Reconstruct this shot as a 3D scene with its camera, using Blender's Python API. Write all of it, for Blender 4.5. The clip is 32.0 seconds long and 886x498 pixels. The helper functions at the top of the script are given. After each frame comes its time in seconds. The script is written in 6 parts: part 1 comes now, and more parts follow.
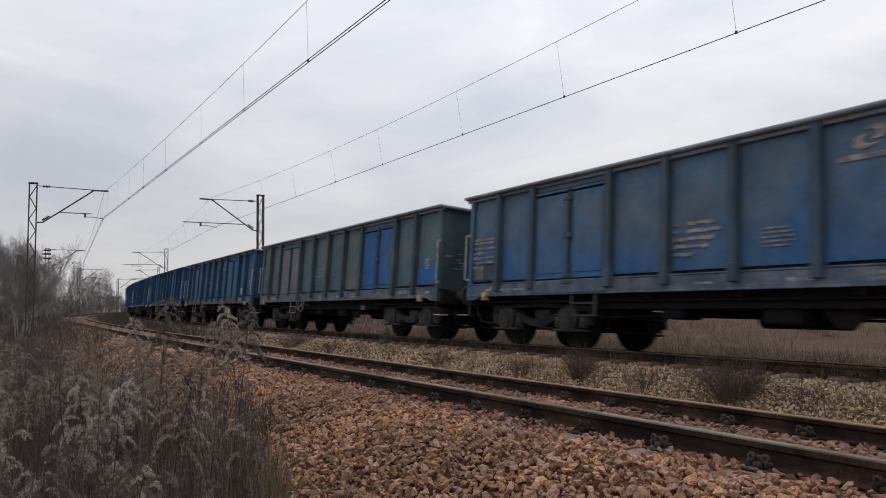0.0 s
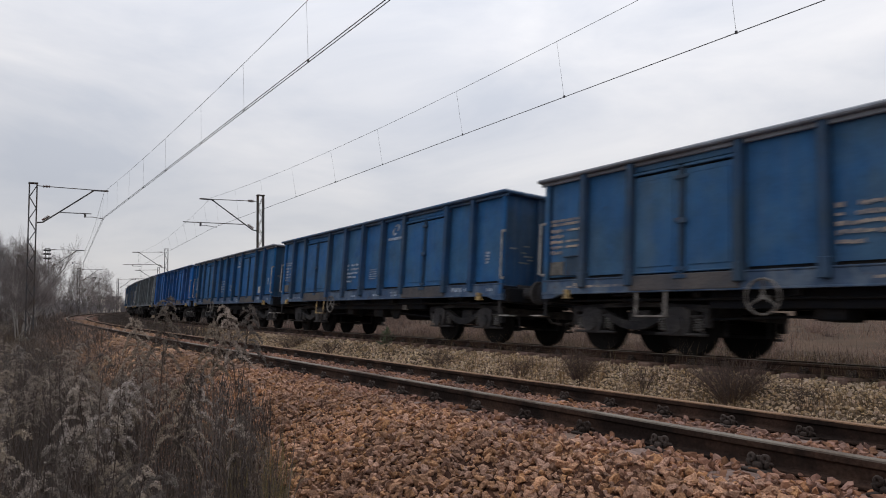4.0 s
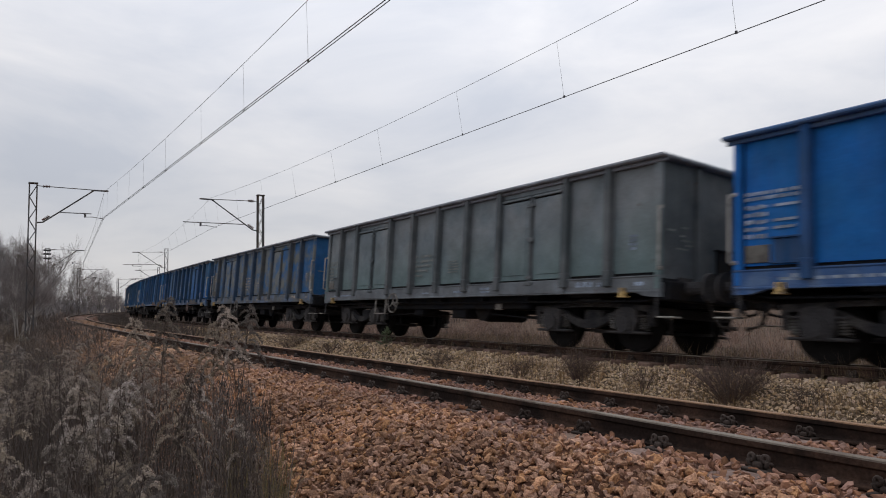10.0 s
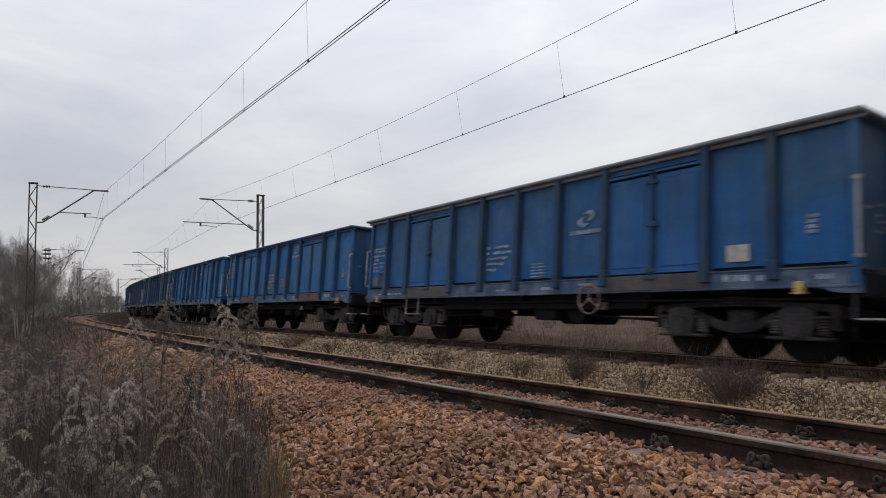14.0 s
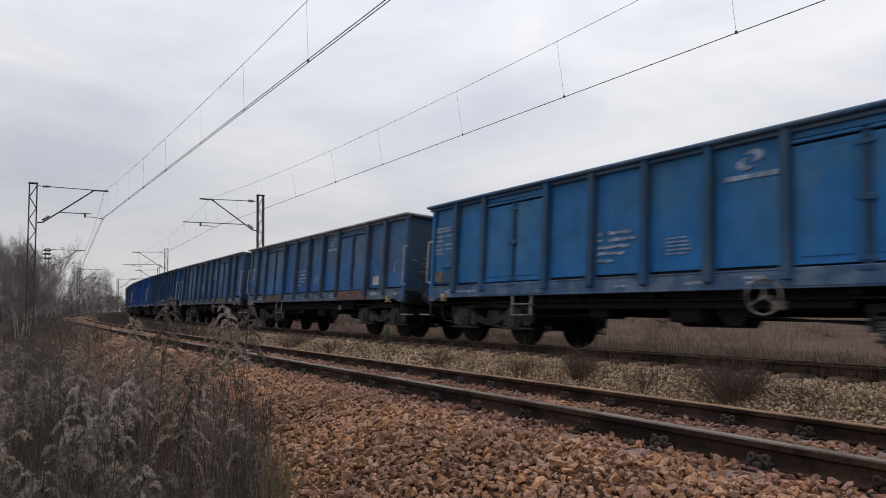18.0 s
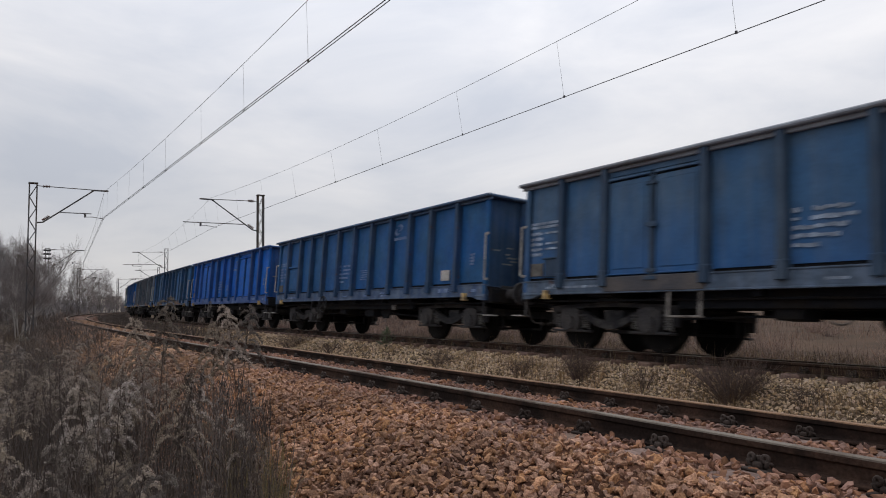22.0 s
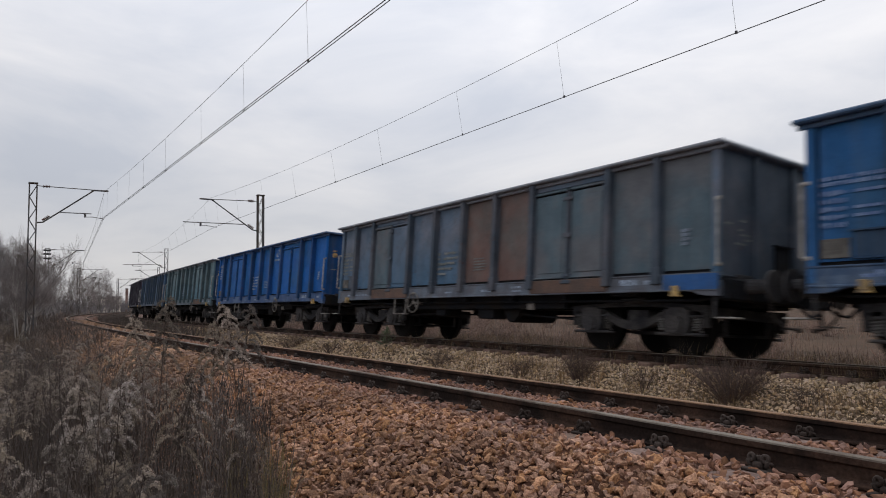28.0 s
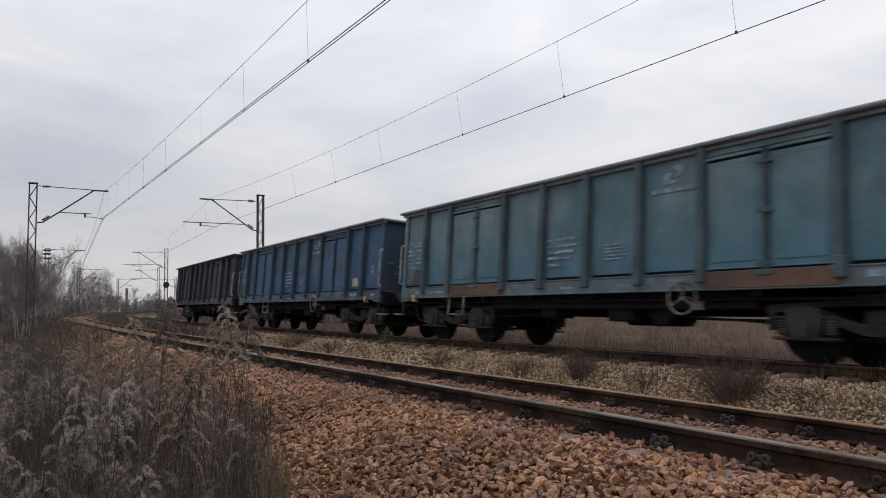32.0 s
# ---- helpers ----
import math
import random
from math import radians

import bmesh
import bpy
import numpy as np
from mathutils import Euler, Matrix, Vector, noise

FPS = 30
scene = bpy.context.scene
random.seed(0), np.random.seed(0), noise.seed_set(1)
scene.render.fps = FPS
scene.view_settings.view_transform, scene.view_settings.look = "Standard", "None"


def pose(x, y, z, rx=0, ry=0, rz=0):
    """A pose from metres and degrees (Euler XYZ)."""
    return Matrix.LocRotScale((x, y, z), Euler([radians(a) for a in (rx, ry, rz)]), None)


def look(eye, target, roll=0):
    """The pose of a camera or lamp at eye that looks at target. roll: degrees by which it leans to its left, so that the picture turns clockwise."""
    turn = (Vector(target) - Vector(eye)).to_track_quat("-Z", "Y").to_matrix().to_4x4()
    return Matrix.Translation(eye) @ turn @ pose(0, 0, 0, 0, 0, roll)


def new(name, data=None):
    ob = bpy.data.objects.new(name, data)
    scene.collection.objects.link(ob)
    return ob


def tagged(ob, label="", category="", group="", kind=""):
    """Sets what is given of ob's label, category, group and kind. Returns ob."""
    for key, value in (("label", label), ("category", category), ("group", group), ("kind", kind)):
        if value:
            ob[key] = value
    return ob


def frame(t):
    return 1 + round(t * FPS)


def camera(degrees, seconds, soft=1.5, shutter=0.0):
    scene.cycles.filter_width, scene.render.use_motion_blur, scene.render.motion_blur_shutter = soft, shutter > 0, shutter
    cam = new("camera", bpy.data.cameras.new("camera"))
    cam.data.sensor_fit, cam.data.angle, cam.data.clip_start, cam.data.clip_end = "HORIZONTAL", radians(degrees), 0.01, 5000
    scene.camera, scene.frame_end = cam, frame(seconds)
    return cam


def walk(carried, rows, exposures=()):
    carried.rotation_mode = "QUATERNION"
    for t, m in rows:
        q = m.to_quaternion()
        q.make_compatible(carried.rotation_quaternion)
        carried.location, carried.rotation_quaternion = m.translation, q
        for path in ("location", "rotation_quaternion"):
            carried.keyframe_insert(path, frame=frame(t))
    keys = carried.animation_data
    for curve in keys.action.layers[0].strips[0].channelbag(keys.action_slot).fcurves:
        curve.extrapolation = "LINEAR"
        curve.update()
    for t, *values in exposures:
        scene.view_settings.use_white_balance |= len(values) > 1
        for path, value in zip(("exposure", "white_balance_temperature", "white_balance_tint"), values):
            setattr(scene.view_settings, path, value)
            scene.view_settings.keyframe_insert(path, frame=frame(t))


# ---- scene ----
# ---------------------------------------------------------------- camera
EYE_Z = 0.7924
cam = camera(66.046, 32.0, soft=1.0, shutter=0.4)
CAM_POSE = look((0, 0, EYE_Z), (-8.3259, 5.4857, 1.5585), -0.999)
walk(cam, [(0.0, CAM_POSE), (32.0, CAM_POSE)])

# ---------------------------------------------------------------- light
scene.view_settings.exposure = 0.0
world = bpy.data.worlds.new("overcast_sky")
scene.world = world
world.use_nodes = True
wn, wl = world.node_tree.nodes, world.node_tree.links
wn.clear()
w_out, w_bg = wn.new("ShaderNodeOutputWorld"), wn.new("ShaderNodeBackground")
w_sky = wn.new("ShaderNodeTexSky")
w_sky.sky_type, w_sky.sun_disc = "NISHITA", False
w_sky.sun_elevation, w_sky.sun_rotation = radians(59.4), radians(-45)
w_co, w_map = wn.new("ShaderNodeTexCoord"), wn.new("ShaderNodeMapping")
w_map.inputs["Scale"].default_value = (1.0, 1.0, 3.2)
w_n1, w_n2 = wn.new("ShaderNodeTexNoise"), wn.new("ShaderNodeTexNoise")
w_n1.inputs["Scale"].default_value, w_n1.inputs["Detail"].default_value, w_n1.inputs["Roughness"].default_value = 2.4, 8, 0.55
w_n1.inputs["Distortion"].default_value = 0.4
w_n2.inputs["Scale"].default_value, w_n2.inputs["Detail"].default_value = 0.9, 2
w_ramp = wn.new("ShaderNodeValToRGB")
w_ramp.color_ramp.elements[0].position, w_ramp.color_ramp.elements[0].color = 0.36, (0.56, 0.585, 0.65, 1)
w_ramp.color_ramp.elements[1].position, w_ramp.color_ramp.elements[1].color = 0.60, (0.842, 0.825, 0.832, 1)
w_mix, w_cl = wn.new("ShaderNodeMix"), wn.new("ShaderNodeMix")
w_mix.data_type = w_cl.data_type = "RGBA"
w_mix.inputs["Factor"].default_value = 0.94
w_sc = wn.new("ShaderNodeVectorMath")
w_sc.operation = "SCALE"
w_sc.inputs["Scale"].default_value = 0.10
wl.new(w_co.outputs["Generated"], w_map.inputs["Vector"])
wl.new(w_map.outputs["Vector"], w_n1.inputs["Vector"])
wl.new(w_map.outputs["Vector"], w_n2.inputs["Vector"])
w_add = wn.new("ShaderNodeMath")
w_add.operation = "MULTIPLY_ADD"
w_add.inputs[1].default_value = 0.45
wl.new(w_n2.outputs["Fac"], w_add.inputs[0])
w_half = wn.new("ShaderNodeMath")
w_half.operation = "MULTIPLY"
w_half.inputs[1].default_value = 0.55
wl.new(w_n1.outputs["Fac"], w_half.inputs[0])
wl.new(w_half.outputs[0], w_add.inputs[2])
wl.new(w_add.outputs[0], w_ramp.inputs["Fac"])
wl.new(w_sky.outputs["Color"], w_sc.inputs[0])
wl.new(w_sc.outputs["Vector"], w_mix.inputs["A"])
wl.new(w_ramp.outputs["Color"], w_mix.inputs["B"])
w_sep = wn.new("ShaderNodeSeparateXYZ")
wl.new(w_co.outputs["Generated"], w_sep.inputs["Vector"])
w_up = wn.new("ShaderNodeMapRange")
w_up.inputs["From Min"].default_value, w_up.inputs["From Max"].default_value = 0.0, 0.42
w_up.inputs["To Min"].default_value, w_up.inputs["To Max"].default_value = 0.80, 1.12
wl.new(w_sep.outputs["Z"], w_up.inputs["Value"])
w_dot = wn.new("ShaderNodeVectorMath")
w_dot.operation = "DOT_PRODUCT"
SUN_FROM = Vector((-0.36, 0.36, 0.86)).normalized()
w_dot.inputs[1].default_value = SUN_FROM
wl.new(w_co.outputs["Generated"], w_dot.inputs[0])
w_glow = wn.new("ShaderNodeMapRange")
w_glow.interpolation_type = "SMOOTHSTEP"
w_glow.inputs["From Min"].default_value, w_glow.inputs["From Max"].default_value = 0.35, 1.0
w_glow.inputs["To Min"].default_value, w_glow.inputs["To Max"].default_value = 0.945, 1.28
wl.new(w_dot.outputs["Value"], w_glow.inputs["Value"])
w_both = wn.new("ShaderNodeMath")
w_both.operation = "MULTIPLY"
wl.new(w_up.outputs["Result"], w_both.inputs[0])
wl.new(w_glow.outputs["Result"], w_both.inputs[1])
w_lift = wn.new("ShaderNodeVectorMath")
w_lift.operation = "SCALE"
wl.new(w_mix.outputs["Result"], w_lift.inputs[0])
wl.new(w_both.outputs["Value"], w_lift.inputs["Scale"])
wl.new(w_lift.outputs["Vector"], w_bg.inputs["Color"])
w_bg.inputs["Strength"].default_value = 1.0
wl.new(w_bg.outputs["Background"], w_out.inputs["Surface"])

sun = new("sun", bpy.data.lights.new("sun", "SUN"))
sun.data.energy, sun.data.angle, sun.data.color = 0.85, radians(25), (1.0, 0.96, 0.9)
sun.matrix_world = look(SUN_FROM * 60, (0, 0, 0))

# ---------------------------------------------------------------- line of the railway
D_NEAR, D_GAP = 4.0625, 5.814           # distance to the near track, between the tracks
Z_FAR, CANT1, CANT2, HALF = -0.1735, 0.0602, 0.0625, 0.7535
PITCH = 13.973                          # wagon to wagon
S_A, S_STEP = np.arange(-460.0, 330.01, 0.25), 0.25
CURV = np.interp(S_A, [-460, -400, -160, -100, -60, -35, -15, 5, 25, 330],
                 [0.0038, 0.00375, 0.00321, 0.00267, 0.00213, 0.00169, 0.00059, -0.00065, 0.0, 0.0])


def summed(a):
    t = np.concatenate([[0], np.cumsum((a[1:] + a[:-1]) / 2 * S_STEP)])
    return t - np.interp(0.0, S_A, t)


HEAD = summed(CURV)
LX, LY = summed(np.cos(HEAD)), summed(np.sin(HEAD))


def profile(s):
    """Height of the line along its length."""
    s = np.asarray(s, float)
    near = 0.00039 * s - 1e-5 * np.clip(s, -160, 0) ** 2
    return near + np.where(s < -160, 0.0032 * (s + 160), 0)


def on_line(s, lat, z=0.0):
    """World place at s along the line, lat metres across it from the near track's axis (away from the eye), z over its rails."""
    x, y, h = np.interp(s, S_A, LX), np.interp(s, S_A, LY), np.interp(s, S_A, HEAD)
    return np.stack([x - np.sin(h) * (lat + D_NEAR), y + np.cos(h) * (lat + D_NEAR), profile(s) + z], -1)


def place(s, lat, z=0.0, turn=0.0, tilt=0.0):
    """Pose on the line: x along it, y across and away from the eye."""
    x, y, zz = on_line(s, lat, z)
    return pose(x, y, zz, tilt, 0, math.degrees(np.interp(s, S_A, HEAD)) + turn)


TILT1, TILT2 = -math.degrees(math.atan2(CANT1, HALF)), -math.degrees(math.atan2(CANT2, HALF))


def travelled(t):
    return -5.0252e-06 * t ** 4 + 2.89694e-4 * t ** 3 + 1.9684e-3 * t ** 2 + 7.5761 * t - 5.6488


def wagon_pose(u):
    a, b = Vector(on_line(u - 4.5, D_GAP, Z_FAR)), Vector(on_line(u + 4.5, D_GAP, Z_FAR))
    m, e = (a + b) / 2, b - a
    return pose(m.x, m.y, m.z, TILT2, -math.degrees(math.atan2(e.z, e.xy.length)), math.degrees(math.atan2(e.y, e.x)))


# ---------------------------------------------------------------- mesh tools
class Build:
    """Collects shapes into one bmesh."""

    def __init__(self):
        self.bm = bmesh.new()

    def box(self, x0, x1, y0, y1, z0, z1, bev=0.0, m=None):
        mat = Matrix.Translation(((x0 + x1) / 2, (y0 + y1) / 2, (z0 + z1) / 2)) @ Matrix.Diagonal((x1 - x0, y1 - y0, z1 - z0, 1))
        if m is not None:
            mat = m @ mat
        vs = bmesh.ops.create_cube(self.bm, size=1, matrix=mat)["verts"]
        if bev:
            es = list({e for v in vs for e in v.link_edges})
            bmesh.ops.bevel(self.bm, geom=es, offset=bev, segments=1, affect="EDGES", profile=0.5)
        return self

    def cyl(self, p0, p1, r, seg=10, r2=None):
        p0, p1 = Vector(p0), Vector(p1)
        q = (p1 - p0).to_track_quat("Z", "Y").to_matrix().to_4x4()
        bmesh.ops.create_cone(self.bm, cap_ends=True, segments=seg, radius1=r, radius2=r if r2 is None else r2,
                              depth=(p1 - p0).length, matrix=Matrix.Translation((p0 + p1) / 2) @ q)
        return self

    def bar(self, p0, p1, w, h):
        """A square bar from p0 to p1."""
        p0, p1 = Vector(p0), Vector(p1)
        q = (p1 - p0).to_track_quat("X", "Z").to_matrix().to_4x4()
        bmesh.ops.create_cube(self.bm, size=1, matrix=Matrix.Translation((p0 + p1) / 2) @ q @ Matrix.Diagonal(((p1 - p0).length, w, h, 1)))
        return self

    def tube(self, pts, r, seg=6, closed=False):
        pts = [Vector(p) for p in pts]
        n, rings = len(pts), []
        for i, p in enumerate(pts):
            a = pts[i - 1] if closed or i else p
            b = pts[(i + 1) % n] if closed or i < n - 1 else p
            d = (b - a).normalized()
            side = d.orthogonal() if not rings else (old - d * old.dot(d))
            old = side.normalized()
            up = d.cross(old)
            rad = r[i] if isinstance(r, (list, tuple)) else r
            rings.append([self.bm.verts.new(p + (old * math.cos(k * math.tau / seg) + up * math.sin(k * math.tau / seg)) * rad) for k in range(seg)])
        for i in range(n if closed else n - 1):
            a, b = rings[i], rings[(i + 1) % n]
            for k in range(seg):
                self.bm.faces.new((a[k], a[(k + 1) % seg], b[(k + 1) % seg], b[k]))
        if not closed:
            self.bm.faces.new(rings[0][::-1])
            self.bm.faces.new(rings[-1])
        return self

    def ring(self, c, axis, radius, r, n=16, seg=6):
        q = Vector(axis).to_track_quat("Z", "Y").to_matrix()
        return self.tube([Vector(c) + q @ Vector((math.cos(k * math.tau / n) * radius, math.sin(k * math.tau / n) * radius, 0)) for k in range(n)], r, seg, True)

    def prism(self, outline, y0, y1):
        """An outline in x and z, drawn out along y."""
        a = [self.bm.verts.new((x, y0, z)) for x, z in outline]
        b = [self.bm.verts.new((x, y1, z)) for x, z in outline]
        n = len(outline)
        self.bm.faces.new(a)
        self.bm.faces.new(b[::-1])
        for i in range(n):
            self.bm.faces.new((a[(i + 1) % n], a[i], b[i], b[(i + 1) % n]))
        return self

    def mesh(self, name, smooth=False):
        me = bpy.data.meshes.new(name)
        bmesh.ops.recalc_face_normals(self.bm, faces=self.bm.faces)
        self.bm.to_mesh(me)
        self.bm.free()
        if smooth:
            me.shade_smooth()
        return me


def raw(name, verts, faces, smooth=False):
    me = bpy.data.meshes.new(name)
    me.from_pydata(verts, [], faces)
    me.update()
    if smooth:
        me.shade_smooth()
    return me


def part(name, shape, material, parent, label=""):
    """Links a Build or a ready mesh as one object under its thing; the material is the object's own, so that meshes can be shared."""
    me = shape.mesh(name) if isinstance(shape, Build) else shape
    ob = new(name, me)
    if parent is not None:
        ob.parent = parent
    if not me.materials:
        me.materials.append(None)
    ob.material_slots[0].link = "OBJECT"
    ob.material_slots[0].material = material
    if label:
        ob["label"] = label
    return ob


def empty(name, m=None):
    ob = new(name)
    ob.empty_display_size = 0.2
    if m is not None:
        ob.matrix_basis = m
    return ob


# ---------------------------------------------------------------- materials
def material(name, base, rough=0.8, metal=0.0, scale=6.0, vary=0.25, second=None, amount=0.4, patch=1.2, bump=0.15,
             streak=0.0, random_by="", spread=0.2, spec=0.4):
    """Paint, rust, stone or wood: a base colour that varies at two scales, patches of a second colour, fine relief."""
    mt = bpy.data.materials.new(name)
    mt.use_nodes = True
    n, l = mt.node_tree.nodes, mt.node_tree.links
    bs = n["Principled BSDF"]
    bs.inputs["Roughness"].default_value, bs.inputs["Metallic"].default_value = rough, metal
    bs.inputs["Specular IOR Level"].default_value = spec
    co = n.new("ShaderNodeTexCoord")
    fine, wide = n.new("ShaderNodeTexNoise"), n.new("ShaderNodeTexNoise")
    fine.inputs["Scale"].default_value, fine.inputs["Detail"].default_value = scale * 6, 6
    wide.inputs["Scale"].default_value, wide.inputs["Detail"].default_value, wide.inputs["Roughness"].default_value = patch, 6, 0.6
    mp = n.new("ShaderNodeMapping")
    l.new(co.outputs["Object"], mp.inputs["Vector"])
    if streak:
        mp.inputs["Scale"].default_value = (1, 1, 1 - streak)
    info = n.new("ShaderNodeObjectInfo")
    add = n.new("ShaderNodeVectorMath")
    add.operation = "MULTIPLY_ADD"
    add.inputs[1].default_value = (37, 53, 71)
    l.new(info.outputs["Random"], add.inputs[0])
    l.new(mp.outputs["Vector"], add.inputs[2])
    for t in (fine, wide):
        l.new(add.outputs["Vector"], t.inputs["Vector"])
    ramp = n.new("ShaderNodeMapRange")
    ramp.inputs["From Min"].default_value, ramp.inputs["From Max"].default_value = 0.3, 0.7
    ramp.inputs["To Min"].default_value, ramp.inputs["To Max"].default_value = 1 - vary, 1 + vary
    l.new(fine.outputs["Fac"], ramp.inputs["Value"])
    mix = n.new("ShaderNodeMix")
    mix.data_type = "RGBA"
    mix.inputs["A"].default_value = (*base, 1)
    mix.inputs["B"].default_value = (*(second or [c * 0.6 for c in base]), 1)
    pr = n.new("ShaderNodeMapRange")
    pr.inputs["From Min"].default_value, pr.inputs["From Max"].default_value = 0.62 - amount * 0.4, 0.72 - amount * 0.3
    l.new(wide.outputs["Fac"], pr.inputs["Value"])
    l.new(pr.outputs["Result"], mix.inputs["Factor"])
    sc = n.new("ShaderNodeVectorMath")
    sc.operation = "SCALE"
    l.new(mix.outputs["Result"], sc.inputs[0])
    l.new(ramp.outputs["Result"], sc.inputs["Scale"])
    last = sc.outputs["Vector"]
    if random_by:
        src = info.outputs["Random"] if random_by == "object" else n.new("ShaderNodeNewGeometry").outputs["Random Per Island"]
        hue = n.new("ShaderNodeHueSaturation")
        r1 = n.new("ShaderNodeMapRange")
        r1.inputs["To Min"].default_value, r1.inputs["To Max"].default_value = 1 - spread, 1 + spread
        l.new(src, r1.inputs["Value"])
        l.new(r1.outputs["Result"], hue.inputs["Value"])
        wh = n.new("ShaderNodeTexWhiteNoise")
        wh.noise_dimensions = "1D"
        l.new(src, wh.inputs["W"])
        r2 = n.new("ShaderNodeMapRange")
        r2.inputs["To Min"].default_value, r2.inputs["To Max"].default_value = 1 - spread * 0.7, 1 + spread * 0.6
        l.new(wh.outputs["Value"], r2.inputs["Value"])
        l.new(r2.outputs["Result"], hue.inputs["Saturation"])
        r3 = n.new("ShaderNodeMapRange")
        r3.inputs["To Min"].default_value, r3.inputs["To Max"].default_value = 0.5 - spread * 0.025, 0.5 + spread * 0.025
        l.new(wh.outputs["Value"], r3.inputs["Value"])
        l.new(r3.outputs["Result"], hue.inputs["Hue"])
        l.new(last, hue.inputs["Color"])
        last = hue.outputs["Color"]
    l.new(last, bs.inputs["Base Color"])
    if bump:
        bp = n.new("ShaderNodeBump")
        bp.inputs["Strength"].default_value, bp.inputs["Distance"].default_value = bump, 0.02
        l.new(fine.outputs["Fac"], bp.inputs["Height"])
        l.new(bp.outputs["Normal"], bs.inputs["Normal"])
    return mt


# bed far darker than its stones: shade of the gaps is in its colour
BALLAST_RED = material("red_ballast_gap_shade", (0.05, 0.027, 0.02), 0.95, scale=4, vary=0.35, second=(0.10, 0.05, 0.034), amount=0.5, patch=0.9, bump=0.6, spec=0.05)
STONE_RED = material("red_granite_stone", (0.445, 0.25, 0.156), 0.9, scale=14, vary=0.4, second=(0.285, 0.167, 0.113), amount=0.5, patch=0.7, bump=0.8, random_by="island", spread=0.25, spec=0.15)
STONE_RED_ONE = material("red_granite_piece", (0.445, 0.25, 0.156), 0.9, scale=14, vary=0.4, second=(0.285, 0.167, 0.113), amount=0.5, patch=3.0, bump=0.8, random_by="object", spread=0.25, spec=0.15)
STONE_DARK = material("dark_red_stone", (0.29, 0.152, 0.10), 0.92, scale=5, vary=0.34, second=(0.19, 0.10, 0.072), amount=0.5, patch=0.7, bump=0.6, random_by="island", spread=0.32)
STONE_TAN = material("tan_red_stone", (0.34, 0.212, 0.142), 0.92, scale=8, vary=0.34, second=(0.21, 0.13, 0.092), amount=0.5, patch=0.5, bump=0.6, random_by="island", spread=0.25, spec=0.1)
# pale bed darkened likewise, as shade between the stones
BALLAST_PALE = material("pale_ballast_gap_shade", (0.15, 0.11, 0.075), 0.95, scale=12, vary=0.4, second=(0.09, 0.065, 0.045), amount=0.5, bump=0.6, spec=0.05)
STONE_PALE = material("pale_limestone", (0.54, 0.41, 0.285), 0.92, scale=5, vary=0.25, second=(0.42, 0.30, 0.20), amount=0.42, bump=0.3, random_by="island", spread=0.3, spec=0.15)
EARTH = material("dry_earth", (0.10, 0.068, 0.050), 0.97, scale=3, vary=0.4, second=(0.066, 0.047, 0.036), amount=0.5, patch=0.35, bump=0.8, spec=0.05)
RAIL_SIDE = material("rusty_rail_side", (0.058, 0.034, 0.025), 0.92, scale=8, vary=0.35, second=(0.02, 0.013, 0.011), amount=0.5, patch=2.0, bump=0.3, spec=0.15)
RAIL_TOP_DULL = material("dull_rail_head", (0.165, 0.142, 0.118), 0.7, 0.1, scale=10, vary=0.2, second=(0.075, 0.05, 0.036), amount=0.45, patch=1.5, bump=0.1)
RAIL_TOP_RUST = material("rust_rail_head", (0.24, 0.14, 0.08), 0.65, 0.1, scale=10, vary=0.2, second=(0.16, 0.09, 0.052), amount=0.4, patch=1.5, bump=0.1)
CLIP_STEEL = material("rusty_fastening", (0.058, 0.045, 0.040), 0.85, 0.0, scale=20, vary=0.3, second=(0.027, 0.019, 0.016), bump=0.3, spec=0.2)
SLEEPER = material("weathered_sleeper", (0.19, 0.125, 0.10), 0.92, scale=6, vary=0.3, second=(0.13, 0.08, 0.065), amount=0.5, patch=2.5, bump=0.5, random_by="object", spread=0.2)
MAST_STEEL = material("mast_steel", (0.075, 0.075, 0.08), 0.7, 0.2, scale=10, vary=0.25, second=(0.09, 0.065, 0.05), amount=0.4, bump=0.1)
WIRE = material("wire", (0.07, 0.07, 0.075), 0.55, 0.4, scale=10, vary=0.1, bump=0)
INSULATOR = material("insulator", (0.10, 0.05, 0.04), 0.3, scale=10, vary=0.1, bump=0)
GRIME_SIGN = material("dark_plate", (0.03, 0.03, 0.032), 0.6, scale=8, vary=0.2, bump=0.1)
CONCRETE = material("concrete", (0.33, 0.32, 0.30), 0.9, scale=5, vary=0.2, bump=0.3)
# ---------------------------------------------------------------- ground
def line_place(x, y):
    """Along and across the line, for points of the plan."""
    x, y = np.atleast_1d(x), np.atleast_1d(y)
    cx, cy = LX - np.sin(HEAD) * D_NEAR, LY + np.cos(HEAD) * D_NEAR
    s, lat = np.empty(len(x)), np.empty(len(x))
    for i in range(0, len(x), 2000):
        d2 = (cx[None, ::4] - x[i:i + 2000, None]) ** 2 + (cy[None, ::4] - y[i:i + 2000, None]) ** 2
        k = d2.argmin(1) * 4
        h = HEAD[k]
        s[i:i + 2000] = S_A[k] + (np.cos(h) * (x[i:i + 2000] - cx[k]) + np.sin(h) * (y[i:i + 2000] - cy[k]))
        lat[i:i + 2000] = -np.sin(h) * (x[i:i + 2000] - cx[k]) + np.cos(h) * (y[i:i + 2000] - cy[k])
    return s, lat


GROUND_Z = -0.78


